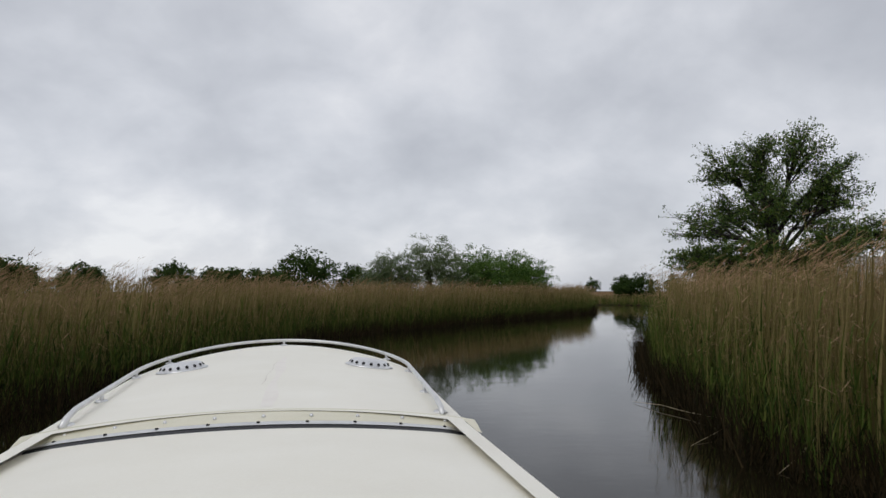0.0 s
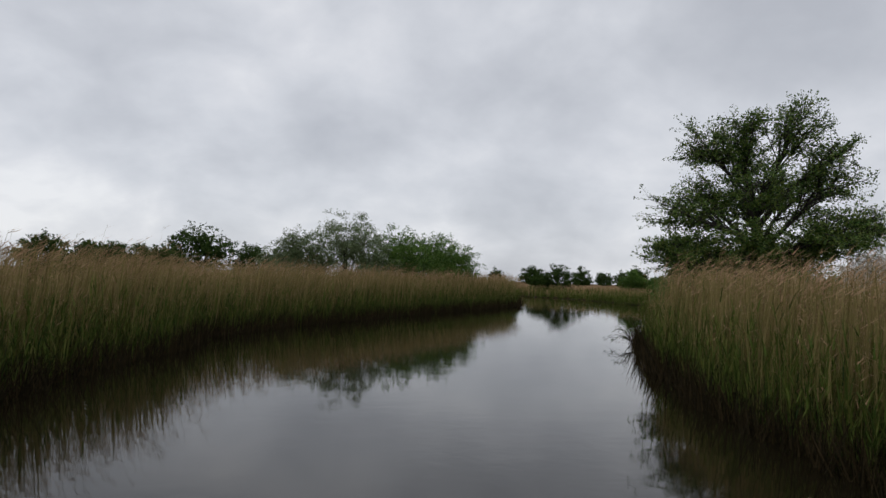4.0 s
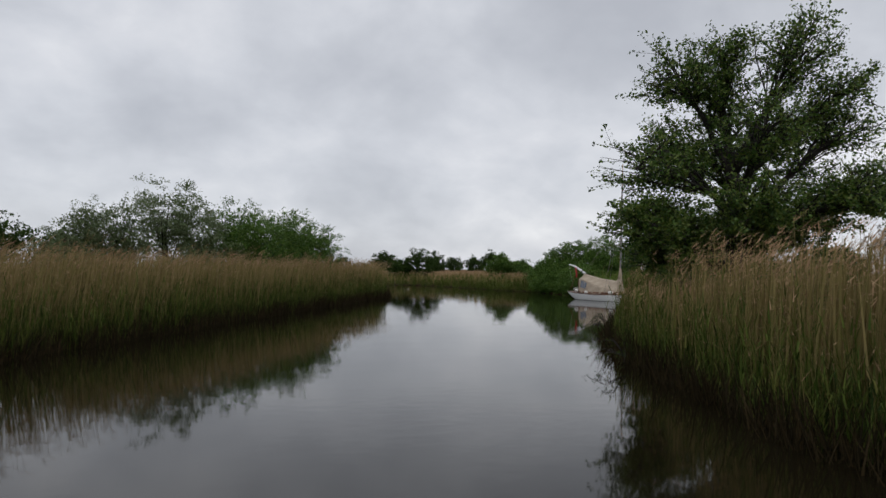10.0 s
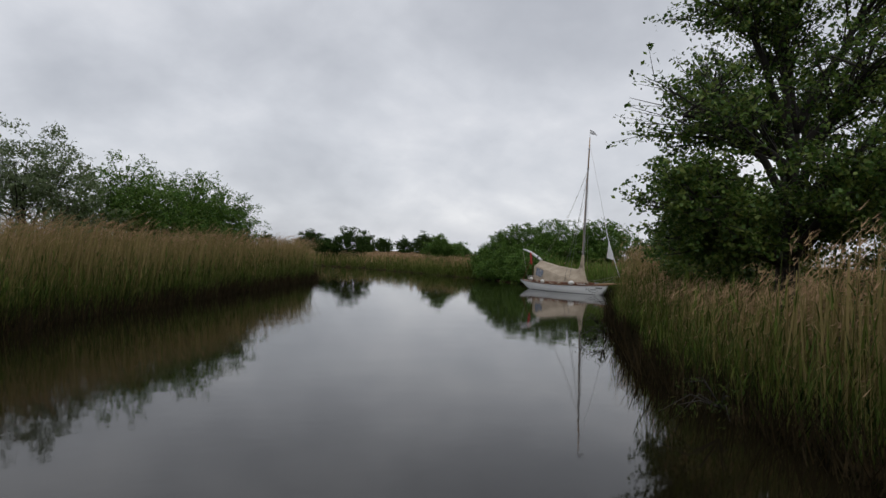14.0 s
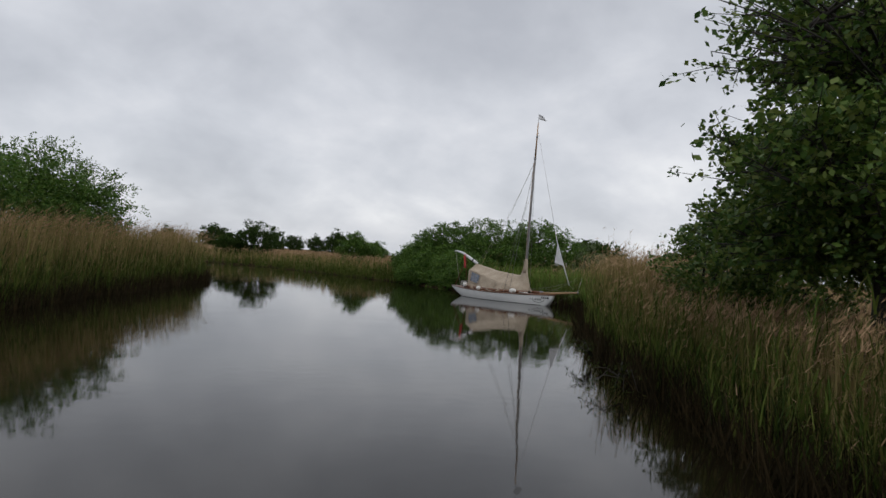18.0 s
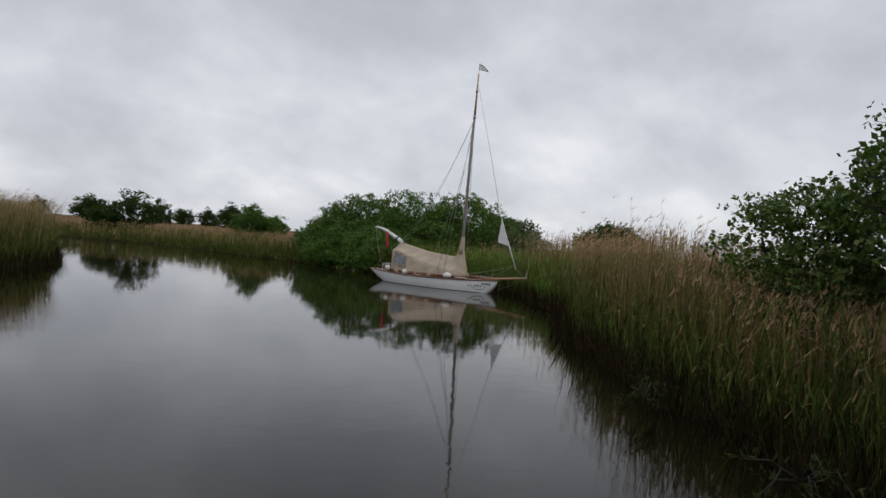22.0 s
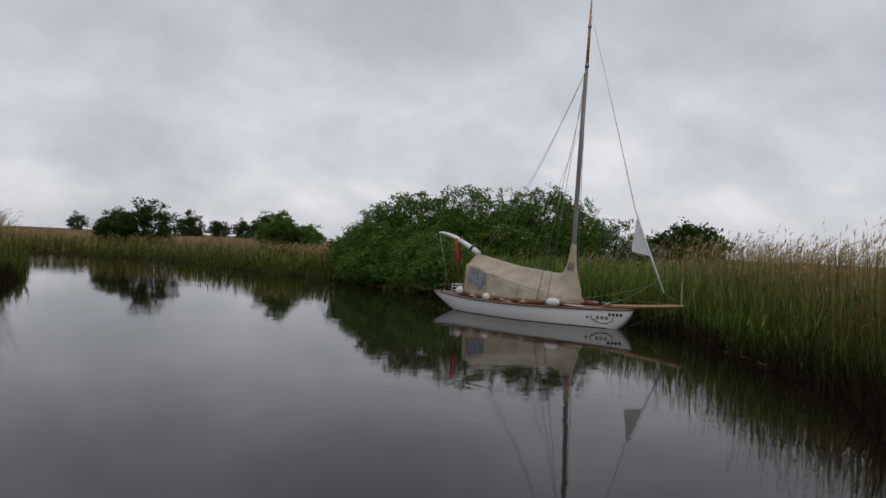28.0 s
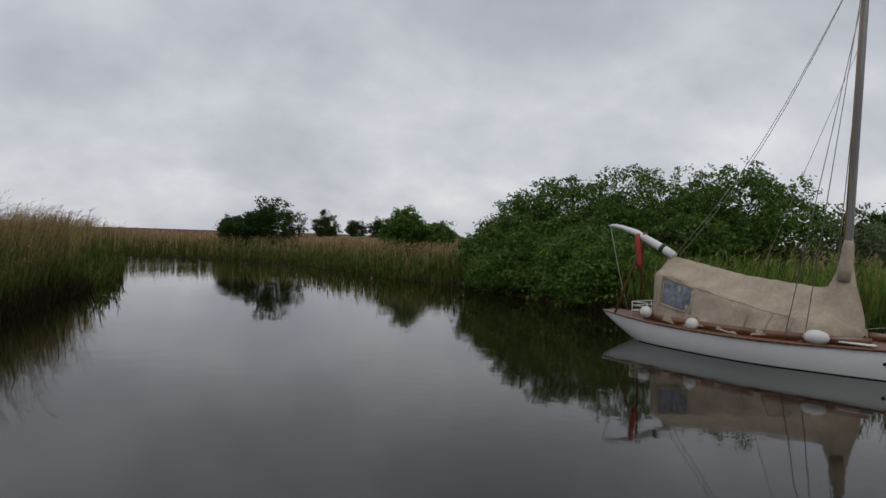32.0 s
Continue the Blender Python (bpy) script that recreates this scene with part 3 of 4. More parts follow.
def leaf_quads(rng, centres, spread, per, size, flat=0.8, slim=0.6):
    """Small leaves in sprays scattered round cluster centres."""
    each = 8
    c = np.repeat(centres, max(1, per // each), 0)
    n = len(c)
    ball = rng.normal(0, 1, (n, 3))
    ball *= (rng.random(n) ** 0.4 / np.linalg.norm(ball, axis=1))[:, None]
    own = np.repeat(rng.uniform(0.6, 1.35, len(centres)), max(1, per // each))[:, None]
    sprays = c + ball * own * [1, 1, flat] * 2.0 * spread
    at = np.repeat(sprays, each, 0)
    return leaves_at(rng, at + rng.normal(0, 0.62 * size, at.shape) * [1, 1, 0.75], size, slim)


def sticks(p0, p1, r0, r1):
    """Many thin three-sided tapering bars at once."""
    d = p1 - p0
    u = np.cross(d, [0.31, 0.17, 1.0])
    u /= np.linalg.norm(u, axis=1)[:, None] + 1e-9
    w = np.cross(d, u)
    w /= np.linalg.norm(w, axis=1)[:, None] + 1e-9
    rows = []
    for p, r in ((p0, r0), (p1, r1)):
        r = np.broadcast_to(np.asarray(r, float), (len(p),))[:, None]
        rows += [p + r * u, p - 0.5 * r * u + 0.87 * r * w, p - 0.5 * r * u - 0.87 * r * w]
    v = np.stack(rows, 1).reshape(-1, 3)
    f = (np.arange(len(p0))[:, None, None] * 6 + np.array([(0, 1, 4, 3), (1, 2, 5, 4), (2, 0, 3, 5)])[None]).reshape(-1, 4)
    return v, f


def branching(rng, base, tips, height, trunk_r, lean=(0, 0), fork=0.3, limbs=7):
    """Trunk and limbs as tubes, and thin branches that run out to the tips. Returns (trunk, limbs, twigs) meshes."""
    base = np.array(base, float)
    top = base + [lean[0], lean[1], height * 0.8]
    trunk = bmesh.new()
    line = [base + (top - base) * s + [0.12 * math.sin(5 * s + 1), 0.12 * math.sin(4 * s), 0] for s in np.linspace(0, 1, 9)]
    tube(trunk, line, [trunk_r * (1.25 - 1.15 * s) for s in np.linspace(0, 1, 9)], 9)
    groups = tips[rng.choice(len(tips), limbs, replace=False)]
    for _ in range(4):
        own = np.argmin(((tips[:, None] - groups[None]) ** 2).sum(-1), 1)
        groups = np.array([tips[own == k].mean(0) if (own == k).any() else groups[k] for k in range(limbs)])
    limb_meshes, nodes = [], [np.array(line[4:])]
    for k in range(limbs):
        start = line[int(np.clip(round((fork + 0.45 * rng.random()) * 8), 2, 7))]
        end = start + (groups[k] - start) * 1.15
        mid = (start + end) / 2 + [rng.normal(0, 0.2), rng.normal(0, 0.2), 0.25 * np.linalg.norm(end - start) * 0.5]
        s = np.linspace(0, 1, 8)[:, None]
        pts = (1 - s) ** 2 * start + 2 * s * (1 - s) * mid + s**2 * end + rng.normal(0, 0.04, (8, 3)) * s
        bm = bmesh.new()
        tube(bm, pts, [trunk_r * 0.42 * (1 - 0.85 * q) for q in s[:, 0]], 6)
        limb_meshes.append(bm)
        nodes.append(pts[2:])
    nodes = np.concatenate(nodes)
    verts, faces = [], []
    for tip in tips:
        d = np.linalg.norm(nodes - tip, axis=1) + 0.6 * np.maximum(0, nodes[:, 2] - tip[2])
        a = nodes[np.argmin(d)]
        if np.linalg.norm(tip - a) > 1.5:
            continue
        mid = (a + tip) / 2 + rng.normal(0, 0.12, 3) + [0, 0, 0.08]
        r = min(0.012, trunk_r * 0.06)
        for q0, q1, r0, r1 in ((a, mid, r, r * 0.6), (mid, tip, r * 0.6, r * 0.2)):
            d = q1 - q0
            u = np.cross(d, [0.3, 0.2, 1.0])
            u /= np.linalg.norm(u) + 1e-9
            w = np.cross(d, u)
            w /= np.linalg.norm(w) + 1e-9
            at = len(verts)
            for q, rr in ((q0, r0), (q1, r1)):
                verts += [q + rr * u, q - rr * 0.5 * u + rr * 0.87 * w, q - rr * 0.5 * u - rr * 0.87 * w]
            faces += [(at, at + 1, at + 4, at + 3), (at + 1, at + 2, at + 5, at + 4), (at + 2, at, at + 3, at + 5)]
    return trunk, limb_meshes, (np.array(verts), np.array(faces))


def crown_tips(rng, lobes, count, shell=0.55):
    """Points in the outer parts of several overlapping round lobes (centre, radii)."""
    out = []
    vol = np.array([r[0] * r[1] * r[2] for _, r in lobes])
    for (c, r), share in zip(lobes, vol / vol.sum()):
        n = max(3, int(count * share))
        d = rng.normal(0, 1, (n, 3))
        d /= np.linalg.norm(d, axis=1)[:, None]
        out.append(np.array(c) + d * np.array(r) * rng.uniform(shell, 1.0, n)[:, None])
    return np.concatenate(out)


def tree(name, label, base, lobes, tips, per, leaf, leaf_mat, trunk_r, seed, spread=0.3, fork=0.3, limbs=7, shell=0.5, slim=0.6, category="tree", floor=0.9, group=""):
    rng = np.random.default_rng(seed)
    t = crown_tips(rng, lobes, tips, shell)
    t = t[t[:, 2] > floor]
    high = t[:, 2].max() - base[2]
    trunk, lm, twigs = branching(rng, base, t, high, trunk_r, (rng.normal(0, 0.2), rng.normal(0, 0.2)), fork, limbs)
    root = tagged(new(name), label, category, group)
    root.location = base
    for nm, bm in [("trunk", trunk)] + [("limb", b) for b in lm]:
        bm.transform(Matrix.Translation(-Vector(base)))
        part(nm, bm, BARK, root)
    tagged(raw("branchwork", twigs[0] - np.array(base), twigs[1], BARK, root), kind="stuff")
    v, f = leaf_quads(rng, t, spread, per, leaf, 0.7, slim)
    raw("crown", v - np.array(base), f, leaf_mat, root)
    return root


def oak(base, lobes, seed):
    """A broad oak: a short trunk, limbs out to each pad of foliage, boughs and twigs in it, and sprays of leaves at the twigs."""
    rng = np.random.default_rng(seed)
    root = tagged(new("oak_tree"), "large dark green oak with a broad open crown rising from reeds", "tree")
    root.location = base
    foot = np.array(base, float)
    line = [np.array((0.10 * math.sin(2.1 * q), 0.06 * math.sin(3 * q), 5.6 * q)) for q in np.linspace(0, 1, 10)]
    bm = bmesh.new()
    tube(bm, line, [0.36, 0.30, 0.27, 0.255, 0.24, 0.22, 0.18, 0.15, 0.12, 0.08], 12)
    part("trunk", bm, BARK, root)
    bars, ends = [], []
    for x, y, z, r, rz in lobes:
        c = np.array((x, y, z)) - foot
        k = int(np.clip(round(0.58 * c[2] / 5.6 * 9), 3, 9))
        start = line[k]
        far = np.linalg.norm(c - start)
        mid = (start + c) / 2 + rng.normal(0, 0.10 * far, 3) * [1, 1, 0.4] + [0, 0, 0.10 * far]
        q = np.linspace(0, 1, 11)[:, None]
        limb = (1 - q) ** 2 * start + 2 * q * (1 - q) * mid + q**2 * c + rng.normal(0, 0.045, (11, 3)) * q
        thick = 0.085 + 0.012 * far
        bm = bmesh.new()
        tube(bm, limb, [thick * (1 - 0.72 * t) for t in q[:, 0]], 7)
        part("limb", bm, BARK, root)
        boughs = int(25 * r)
        d = rng.normal(0, 1, (boughs, 3)) + 0.35 * c / np.linalg.norm(c)
        d /= np.linalg.norm(d, axis=1)[:, None]
        tips = c + d * np.array((r, r, rz)) * rng.uniform(0.5, 1.0, boughs)[:, None]
        origin = limb[rng.integers(5, 11, boughs)]
        bend = (origin + tips) / 2 + rng.normal(0, 0.14, (boughs, 3)) + [0, 0, 0.10]
        bars += [sticks(origin, bend, 0.030, 0.020), sticks(bend, tips, 0.020, 0.007)]
        for _ in range(8):
            t = rng.uniform(0.25, 1.0, boughs)[:, None]
            at = (1 - t) ** 2 * origin + 2 * t * (1 - t) * bend + t**2 * tips
            end = at + rng.normal(0, 0.26, (boughs, 3)) * [1, 1, 0.6] + 0.20 * d + [0, 0, 0.06]
            bars.append(sticks(at, end, 0.009, 0.004))
            ends += [end, at + 0.62 * (end - at)]
    tagged(raw("branchwork", *joined(bars), BARK, root), kind="stuff")
    ends = np.concatenate(ends)
    ends = ends[ends[:, 2] > 1.5]
    at = np.concatenate([np.repeat(ends, 6, 0), np.repeat(ends[ends[:, 2] < 3.8], 5, 0)])
    v, f = leaves_at(rng, at + rng.normal(0, 0.08, at.shape) * [1, 1, 0.75], 0.108, 0.62, 0.8)
    raw("crown", v, f, OAK_LEAF, root)


# Pads of foliage: centre, reach to the side, reach up.
OAK = [(13.2, 33.5, 2.5, 1.6, 0.6), (16.0, 34.8, 2.4, 1.8, 0.6), (15.4, 35.4, 2.8, 1.6, 0.75), (18.0, 36.2, 3.3, 1.8, 0.9), (16.4, 32.4, 3.2, 1.7, 0.8), (14.0, 30.9, 3.8, 1.6, 0.9), (19.0, 33.4, 4.0, 1.9, 1.3), (11.7, 32.7, 3.2, 1.4, 0.8), (16.9, 30.0, 4.0, 1.6, 1.2), (13.6, 34.2, 3.5, 1.5, 1.0), (11.6, 32.8, 5.0, 1.5, 0.9), (15.9, 34.6, 5.8, 1.7, 1.2), (18.4, 34.6, 6.0, 1.6, 1.3), (13.6, 34.2, 5.6, 1.2, 1.1), (17.6, 31.4, 6.1, 1.5, 1.2), (14.6, 31.2, 5.9, 1.7, 1.1), (17.4, 30.9, 7.2, 1.1, 0.9), (13.4, 33.3, 7.8, 1.5, 1.0), (15.2, 33.4, 8.6, 1.4, 0.8), (16.2, 31.6, 8.5, 1.6, 1.0), (15.3, 33.6, 7.2, 1.3, 0.9), (19.4, 31.0, 4.5, 1.3, 0.9)]
oak((15.9, 33.7, 0.2), OAK, 21)
for bx, by, h, r in [(17.9, 38.3, 3.3, 1.3), (19.3, 37.2, 3.6, 1.6), (17.4, 32.0, 2.9, 1.4)]:
    tree("hawthorn_bush", "low dark bush at the foot of the oak", (bx, by, 0.2), [((bx, by, h * 0.6), (r, r, h * 0.4))], 150, 70, 0.1, OAK_LEAF, 0.07, int(bx * 10), 0.18, 0.1, 6, category="bush", group="bushes under the oak")
tree("blossoming_hawthorn", "hawthorn with pale pinkish blossom among the reed heads", (18.0, 29.0, 0.2), [((18.0, 29.0, 2.7), (1.7, 1.4, 0.8))], 150, 40, 0.085, BLOSSOM, 0.07, 77, 0.2, 0.1, 6, category="bush")
for k, (bx, by, h, r) in enumerate([(-4.3, 52.5, 5.0, 1.8), (-0.9, 52.6, 6.7, 2.7), (2.6, 56.0, 5.9, 2.5), (5.0, 59.2, 6.2, 2.5), (7.4, 61.8, 5.6, 2.0)]):
    tree("willow_bush", "pale grey-green willow scrub behind the reeds" if k < 2 else "dark green willow scrub behind the reeds", (bx, by, 0.2), [((bx, by, h * 0.58), (r, r, h * 0.41)), ((bx + 0.6 * r, by + 0.3, h * 0.42), (r * 0.7, r * 0.7, h * 0.34)), ((bx - 0.6 * r, by, h * 0.45), (r * 0.7, r * 0.7, h * 0.35))],
         330, 84, 0.135, WILLOW_LEAF if k < 2 else BUSH_LEAF, 0.12, 30 + k, 0.27, 0.1, 8, shell=0.2, slim=0.42, category="bush", group="willow scrub")
for k, (bx, by, h, r) in enumerate([(31.9, 72.4, 3.7, 1.8), (33.5, 71.0, 4.9, 2.8), (35.3, 68.4, 5.2, 3.2), (37.0, 65.6, 5.1, 3.0), (38.8, 62.4, 3.6, 1.4), (30.7, 69.8, 2.4, 1.7), (31.2, 67.0, 2.6, 1.8), (30.4, 64.7, 2.1, 1.4)]):
    tree("sallow_bush", "dense dark green sallow bush on the bank" if k != 4 else "thin pale green sallow on the bank", (bx, by, 0.2), [((bx, by, h * 0.53), (r, r, h * 0.44)), ((bx + 0.5 * r, by - 0.4, h * 0.4), (r * 0.85, r * 0.85, h * 0.40)), ((bx - 0.7 * r, by + 0.2, h * 0.34), (r * 0.8, r * 0.8, h * 0.34))],
         (440 if k < 4 else 220 if k > 4 else 90), 96, 0.125, BUSH_LEAF if k != 4 else WILLOW_LEAF, 0.12, 40 + k, 0.26, 0.1, 8, shell=0.6, category="bush", floor=0.15, group="sallow scrub")
FAR_TREES = [(-31, 158, 11.5, 7.5), (-20, 160, 8.5, 5), (-47, 122, 7.4, 4.5), (-62, 100, 6.8, 5), (-74, 110, 8.0, 5), (-38, 120, 4.8, 6), (28.6, 101.5, 4.8, 2.5), (26.6, 103, 3.3, 1.5), (68, 320, 8.2, 3.4), (45.2, 175, 6.1, 3.4), (52, 158, 5.7, 2.1), (82.6, 224, 6.4, 3.0), (75.5, 192, 6.0, 2.4), (61.4, 150, 6.1, 2.7), (34.5, 89.2, 4.1, 1.6), (47.1, 108.6, 3.9, 1.6), (40, 97, 3.2, 1.5), (80, 84, 5.4, 5.2), (75, 97, 5.6, 5), (-33, 105, 5.7, 4.5), (-27, 107, 5.4, 4), (-50, 97, 6.0, 4)]
for k, (bx, by, h, r) in enumerate(FAR_TREES):
    near = by < 110 and bx < 60 and bx > 0
    tree("distant_tree", "dark round tree far off across the marsh" if not near else "small tree on the outer bank of the bend", (bx, by, 0.2), [((bx, by, h * 0.66), (r * 0.8, r * 0.8, h * 0.34)), ((bx + 0.6 * r, by, h * 0.5), (r * 0.55, r * 0.55, h * 0.3)), ((bx - 0.5 * r, by + 0.4, h * 0.5), (r * 0.6, r * 0.6, h * 0.3)), ((bx, by, h * 0.28), (r * 0.75, r * 0.75, h * 0.2))],
         170, 64 if near or by < 110 else 40, 0.18 if near else 0.06 * r + 0.14, BUSH_LEAF if near and k > 11 else FAR_LEAF, 0.08 * h / 3, 60 + k, 0.10 * r, 0.2, 6, shell=0.2, group="distant trees")


# ---- the moored yacht ----
def yacht():
    root = tagged(new("sailing_yacht"), "small white gaff yacht moored by reeds under beige tent", "yacht")
    # Local frame: y runs from the stem to the stern, x away from the river.
    root.matrix_world = Matrix(((0.985, -0.173, 0, 27.1), (0.173, 0.985, 0, 53.35), (0, 0, 1, 0), (0, 0, 0, 1)))
    length = 6.9

    def half(y):
        s = y / length
        return max(0.02, 0.99 * min(1, (s / 0.42)) ** 0.62 if s < 0.42 else 0.99 * (1 - 0.86 * ((s - 0.42) / 0.58) ** 2.1))

    def sheer(y):
        return 0.43 + 0.10 * ((y - 3.6) / 3.5) ** 2

    def keel(y):
        if y < 0.7:
            return sheer(y) - 0.02 - (sheer(y) + 0.30) * (y / 0.7) ** 0.72
        if y < 5.2:
            return -0.32 - 0.08 * math.sin((y - 0.7) / 4.5 * math.pi)
        return -0.32 + (sheer(y) - 0.10 + 0.32) * ((y - 5.2) / 1.7) ** 1.15

    def section(y, sx, grow=0.0):
        b, zt, zk = half(y) + grow, sheer(y), keel(y)
        out = []
        for k in range(9):
            a = k / 8 * math.pi / 2
            z = zt - (zt - zk) * math.sin(a) ** 1.25
            out.append((sx * b * (math.cos(a) ** 0.55 if k < 8 else 0.0), y, z))
        return out

    ys = [length * q for q in (0.0, 0.012, 0.03, 0.06, 0.1, 0.16, 0.24, 0.33, 0.42, 0.52, 0.62, 0.72, 0.8, 0.87, 0.93, 0.97, 1.0)]
    bm = bmesh.new()
    for sx in (-1, 1):
        loft(bm, [section(y, sx) for y in ys])
    top = [bm.verts.new(p) for p in (section(length, -1)[0], section(length, 1)[0])]
    bmesh.ops.remove_doubles(bm, verts=bm.verts, dist=0.002)
    ends = [v for v in bm.verts if abs(v.co.y - length) < 1e-4]
    bmesh.ops.contextual_create(bm, geom=ends)
    bmesh.ops.recalc_face_normals(bm, faces=bm.faces)
    part("hull", bm, HULL_PAINT, root, "glossy white planked hull")
    # Dark strip at the waterline that paints in the hull's thin shadow.
    for sx in (-1, 1):
        bm = bmesh.new()
        rows = []
        for y in [0.32 + k * 0.3 for k in range(19)]:
            sec = section(y, sx, 0.016)
            zs, xs = [q[2] for q in sec][::-1], [q[0] for q in sec][::-1]
            rows.append([(float(np.interp(z, zs, xs)), y, z) for z in (-0.06, -0.02, 0.016)])
        part("waterline_shadow", loft(bm, rows), HULL_SHADOW, root, "dark stripe painted as the shadow along the waterline")
    bm = bmesh.new()
    loft(bm, [[(half(y) * q, y, sheer(y) + 0.012 + 0.05 * (1 - q * q) * min(1, half(y))) for q in (-0.99, -0.66, -0.33, 0, 0.33, 0.66, 0.99)] for y in ys])
    part("deck", bm, DECK_WOOD, root, "reddish brown wooden deck")
    for sx in (-1, 1):
        bm = bmesh.new()
        tube(bm, [(sx * (half(y) + 0.012), y, sheer(y) + 0.005) for y in ys], 0.028, 6)
        part("rubbing_strake", bm, VARNISH, root, "varnished wooden strake")
        bm = bmesh.new()
        loft(bm, [[(sx * (half(y) * 0.78 - 0.015), y, sheer(y) + 0.03), (sx * (half(y) * 0.78 - 0.015), y, sheer(y) + 0.17), (sx * (half(y) * 0.78 + 0.015), y, sheer(y) + 0.17), (sx * (half(y) * 0.78 + 0.015), y, sheer(y) + 0.03)] for y in (1.3, 2.0, 2.8, 3.6, 4.4, 5.2, 5.6)], closed=True, cap=True)
        part("coaming", bm, VARNISH, root)
    # Boom tent: side walls up to a shoulder, a roof up to the boom.
    rng = np.random.default_rng(5)
    ty = np.linspace(1.62, 5.38, 34)
    rows = []
    for k, y in enumerate(ty):
        ridge = float(np.interp(y, [1.62, 1.9, 2.2, 3.7, 5.2, 5.38], [0.98, 1.46, 1.36, 1.5, 1.79, 1.78]))
        sh = float(np.interp(y, [1.62, 2.2, 3.2, 4.3, 5.0, 5.38], [0.72, 0.78, 0.98, 1.22, 1.42, 1.45]))
        wid = half(y) * 0.80 * float(np.interp(y, [1.62, 1.9, 2.3, 5.38], [0.42, 0.8, 0.98, 1.0]))
        foot = sheer(y) + 0.05 + 0.03 * math.sin(5.1 * y)
        prof = []
        for q in np.linspace(-1, 1, 25):
            a = abs(q)
            if a > 0.55:
                f = (a - 0.55) / 0.45
                x, z = wid * (0.80 + 0.20 * f), sh + (foot - sh) * f
            else:
                f = a / 0.55
                x, z = wid * 0.80 * f, ridge + (sh - ridge) * (f**0.92) - 0.05 * math.sin(math.pi * f)
            if a < 0.55:
                z += 0.72 * math.exp(-(((y - 1.9) / 0.17) ** 2)) * max(0.0, 1 - f / 0.45) ** 2
            fold = 0.018 * math.sin(9 * y + 7 * a) * a + 0.012 * math.sin(17 * y - 11 * a + 2 * q) + 0.008 * rng.normal()
            prof.append((math.copysign(x + fold, q) if a > 0.02 else 0.0, y, z + 0.4 * fold))
        rows.append(prof)
    bm = bmesh.new()
    loft(bm, rows)
    for row, back in ((rows[0], False), (rows[-1], True)):
        mid = bm.verts.new((0, row[0][1] + (0.03 if back else -0.05), 0.62))
        ring = [bm.verts.new(p) for p in row]
        for a, b in zip(ring, ring[1:]):
            bm.faces.new((a, b, mid))
    bmesh.ops.remove_doubles(bm, verts=bm.verts, dist=0.003)
    bmesh.ops.recalc_face_normals(bm, faces=bm.faces)
    tent = part("boom_tent", bm, CANVAS, root, "beige canvas boom tent with folds")

    def on_tent(y, a, sx=-1, out=0.012):
        """A point on the tent's side wall, a from 0.55 (shoulder) to 1 (foot)."""
        k = int(np.argmin(abs(ty - y)))
        row = rows[k]
        q = (sx * a + 1) / 2 * 24
        i = int(min(23, math.floor(q)))
        p = Vector(row[i]).lerp(Vector(row[i + 1]), q - i)
        return (p[0] + sx * out, y, p[2])

    for sx in (-1, 1):
        bm = bmesh.new()
        loft(bm, [[on_tent(y, a, sx, 0.016) for a in (0.60, 0.68, 0.76, 0.83)] for y in np.linspace(4.45, 5.12, 7)])
        part("tent_window", bm, VINYL, tent, "crinkled clear vinyl window")
        bm = bmesh.new()
        edge = [on_tent(y, 0.58, sx, 0.02) for y in np.linspace(4.40, 5.17, 6)] + [on_tent(5.17, a, sx, 0.02) for a in (0.66, 0.76, 0.85)] + [on_tent(y, 0.85, sx, 0.02) for y in np.linspace(5.1, 4.40, 6)] + [on_tent(4.40, a, sx, 0.02) for a in (0.76, 0.66, 0.58)]
        tube(bm, edge, 0.014, 4)
        part("window_hem", bm, CANVAS, tent)
        for y in (2.55, 2.9, 3.3):
            bm = bmesh.new()
            tube(bm, [on_tent(y, 0.97, sx, 0.03), on_tent(y - 0.04, 0.75, sx, 0.02), on_tent(y - 0.07, 0.56, sx, 0.015)], 0.007, 4)
            part("tent_tie", bm, ROPE, tent)
        bm = bmesh.new()
        tube(bm, [on_tent(y, 0.55, sx, 0.012) for y in np.linspace(2.2, 5.3, 24)], 0.007, 4)
        part("seam", bm, CANVAS, tent)
    # Mast with its canvas coat.
    def mast_at(z):
        return (0.0, 1.93 - 0.23 * (z - 0.5) / 8.5, z)

    bm = bmesh.new()
    tube(bm, [mast_at(z) for z in (0.45, 2.0, 4.5, 7.2)], [0.062, 0.06, 0.054, 0.044], 10)
    mast = part("mast", bm, SPAR_GREY, root, "tall weathered grey-brown wooden mast")
    bm = bmesh.new()
    tube(bm, [mast_at(z) for z in (7.2, 8.2, 9.0)], [0.046, 0.038, 0.024], 10)
    part("masthead", bm, SPAR, mast, "varnished brown masthead")
    bm = bmesh.new()
    tube(bm, [(0.0, 1.93 - 0.23 * (z - 0.5) / 8.5 + 0.058, z) for z in (2.1, 4.5, 7.0)], [0.03, 0.028, 0.022], 6)
    part("mast_track", bm, SPAR, mast, "brown timber batten on the mast")
    for z in (7.2, 8.3):
        bm = bmesh.new()
        tube(bm, [mast_at(z - 0.05), mast_at(z + 0.05)], 0.062 if z < 8 else 0.052, 10)
        part("mast_band", bm, WIRE, mast)
    bm = bmesh.new()
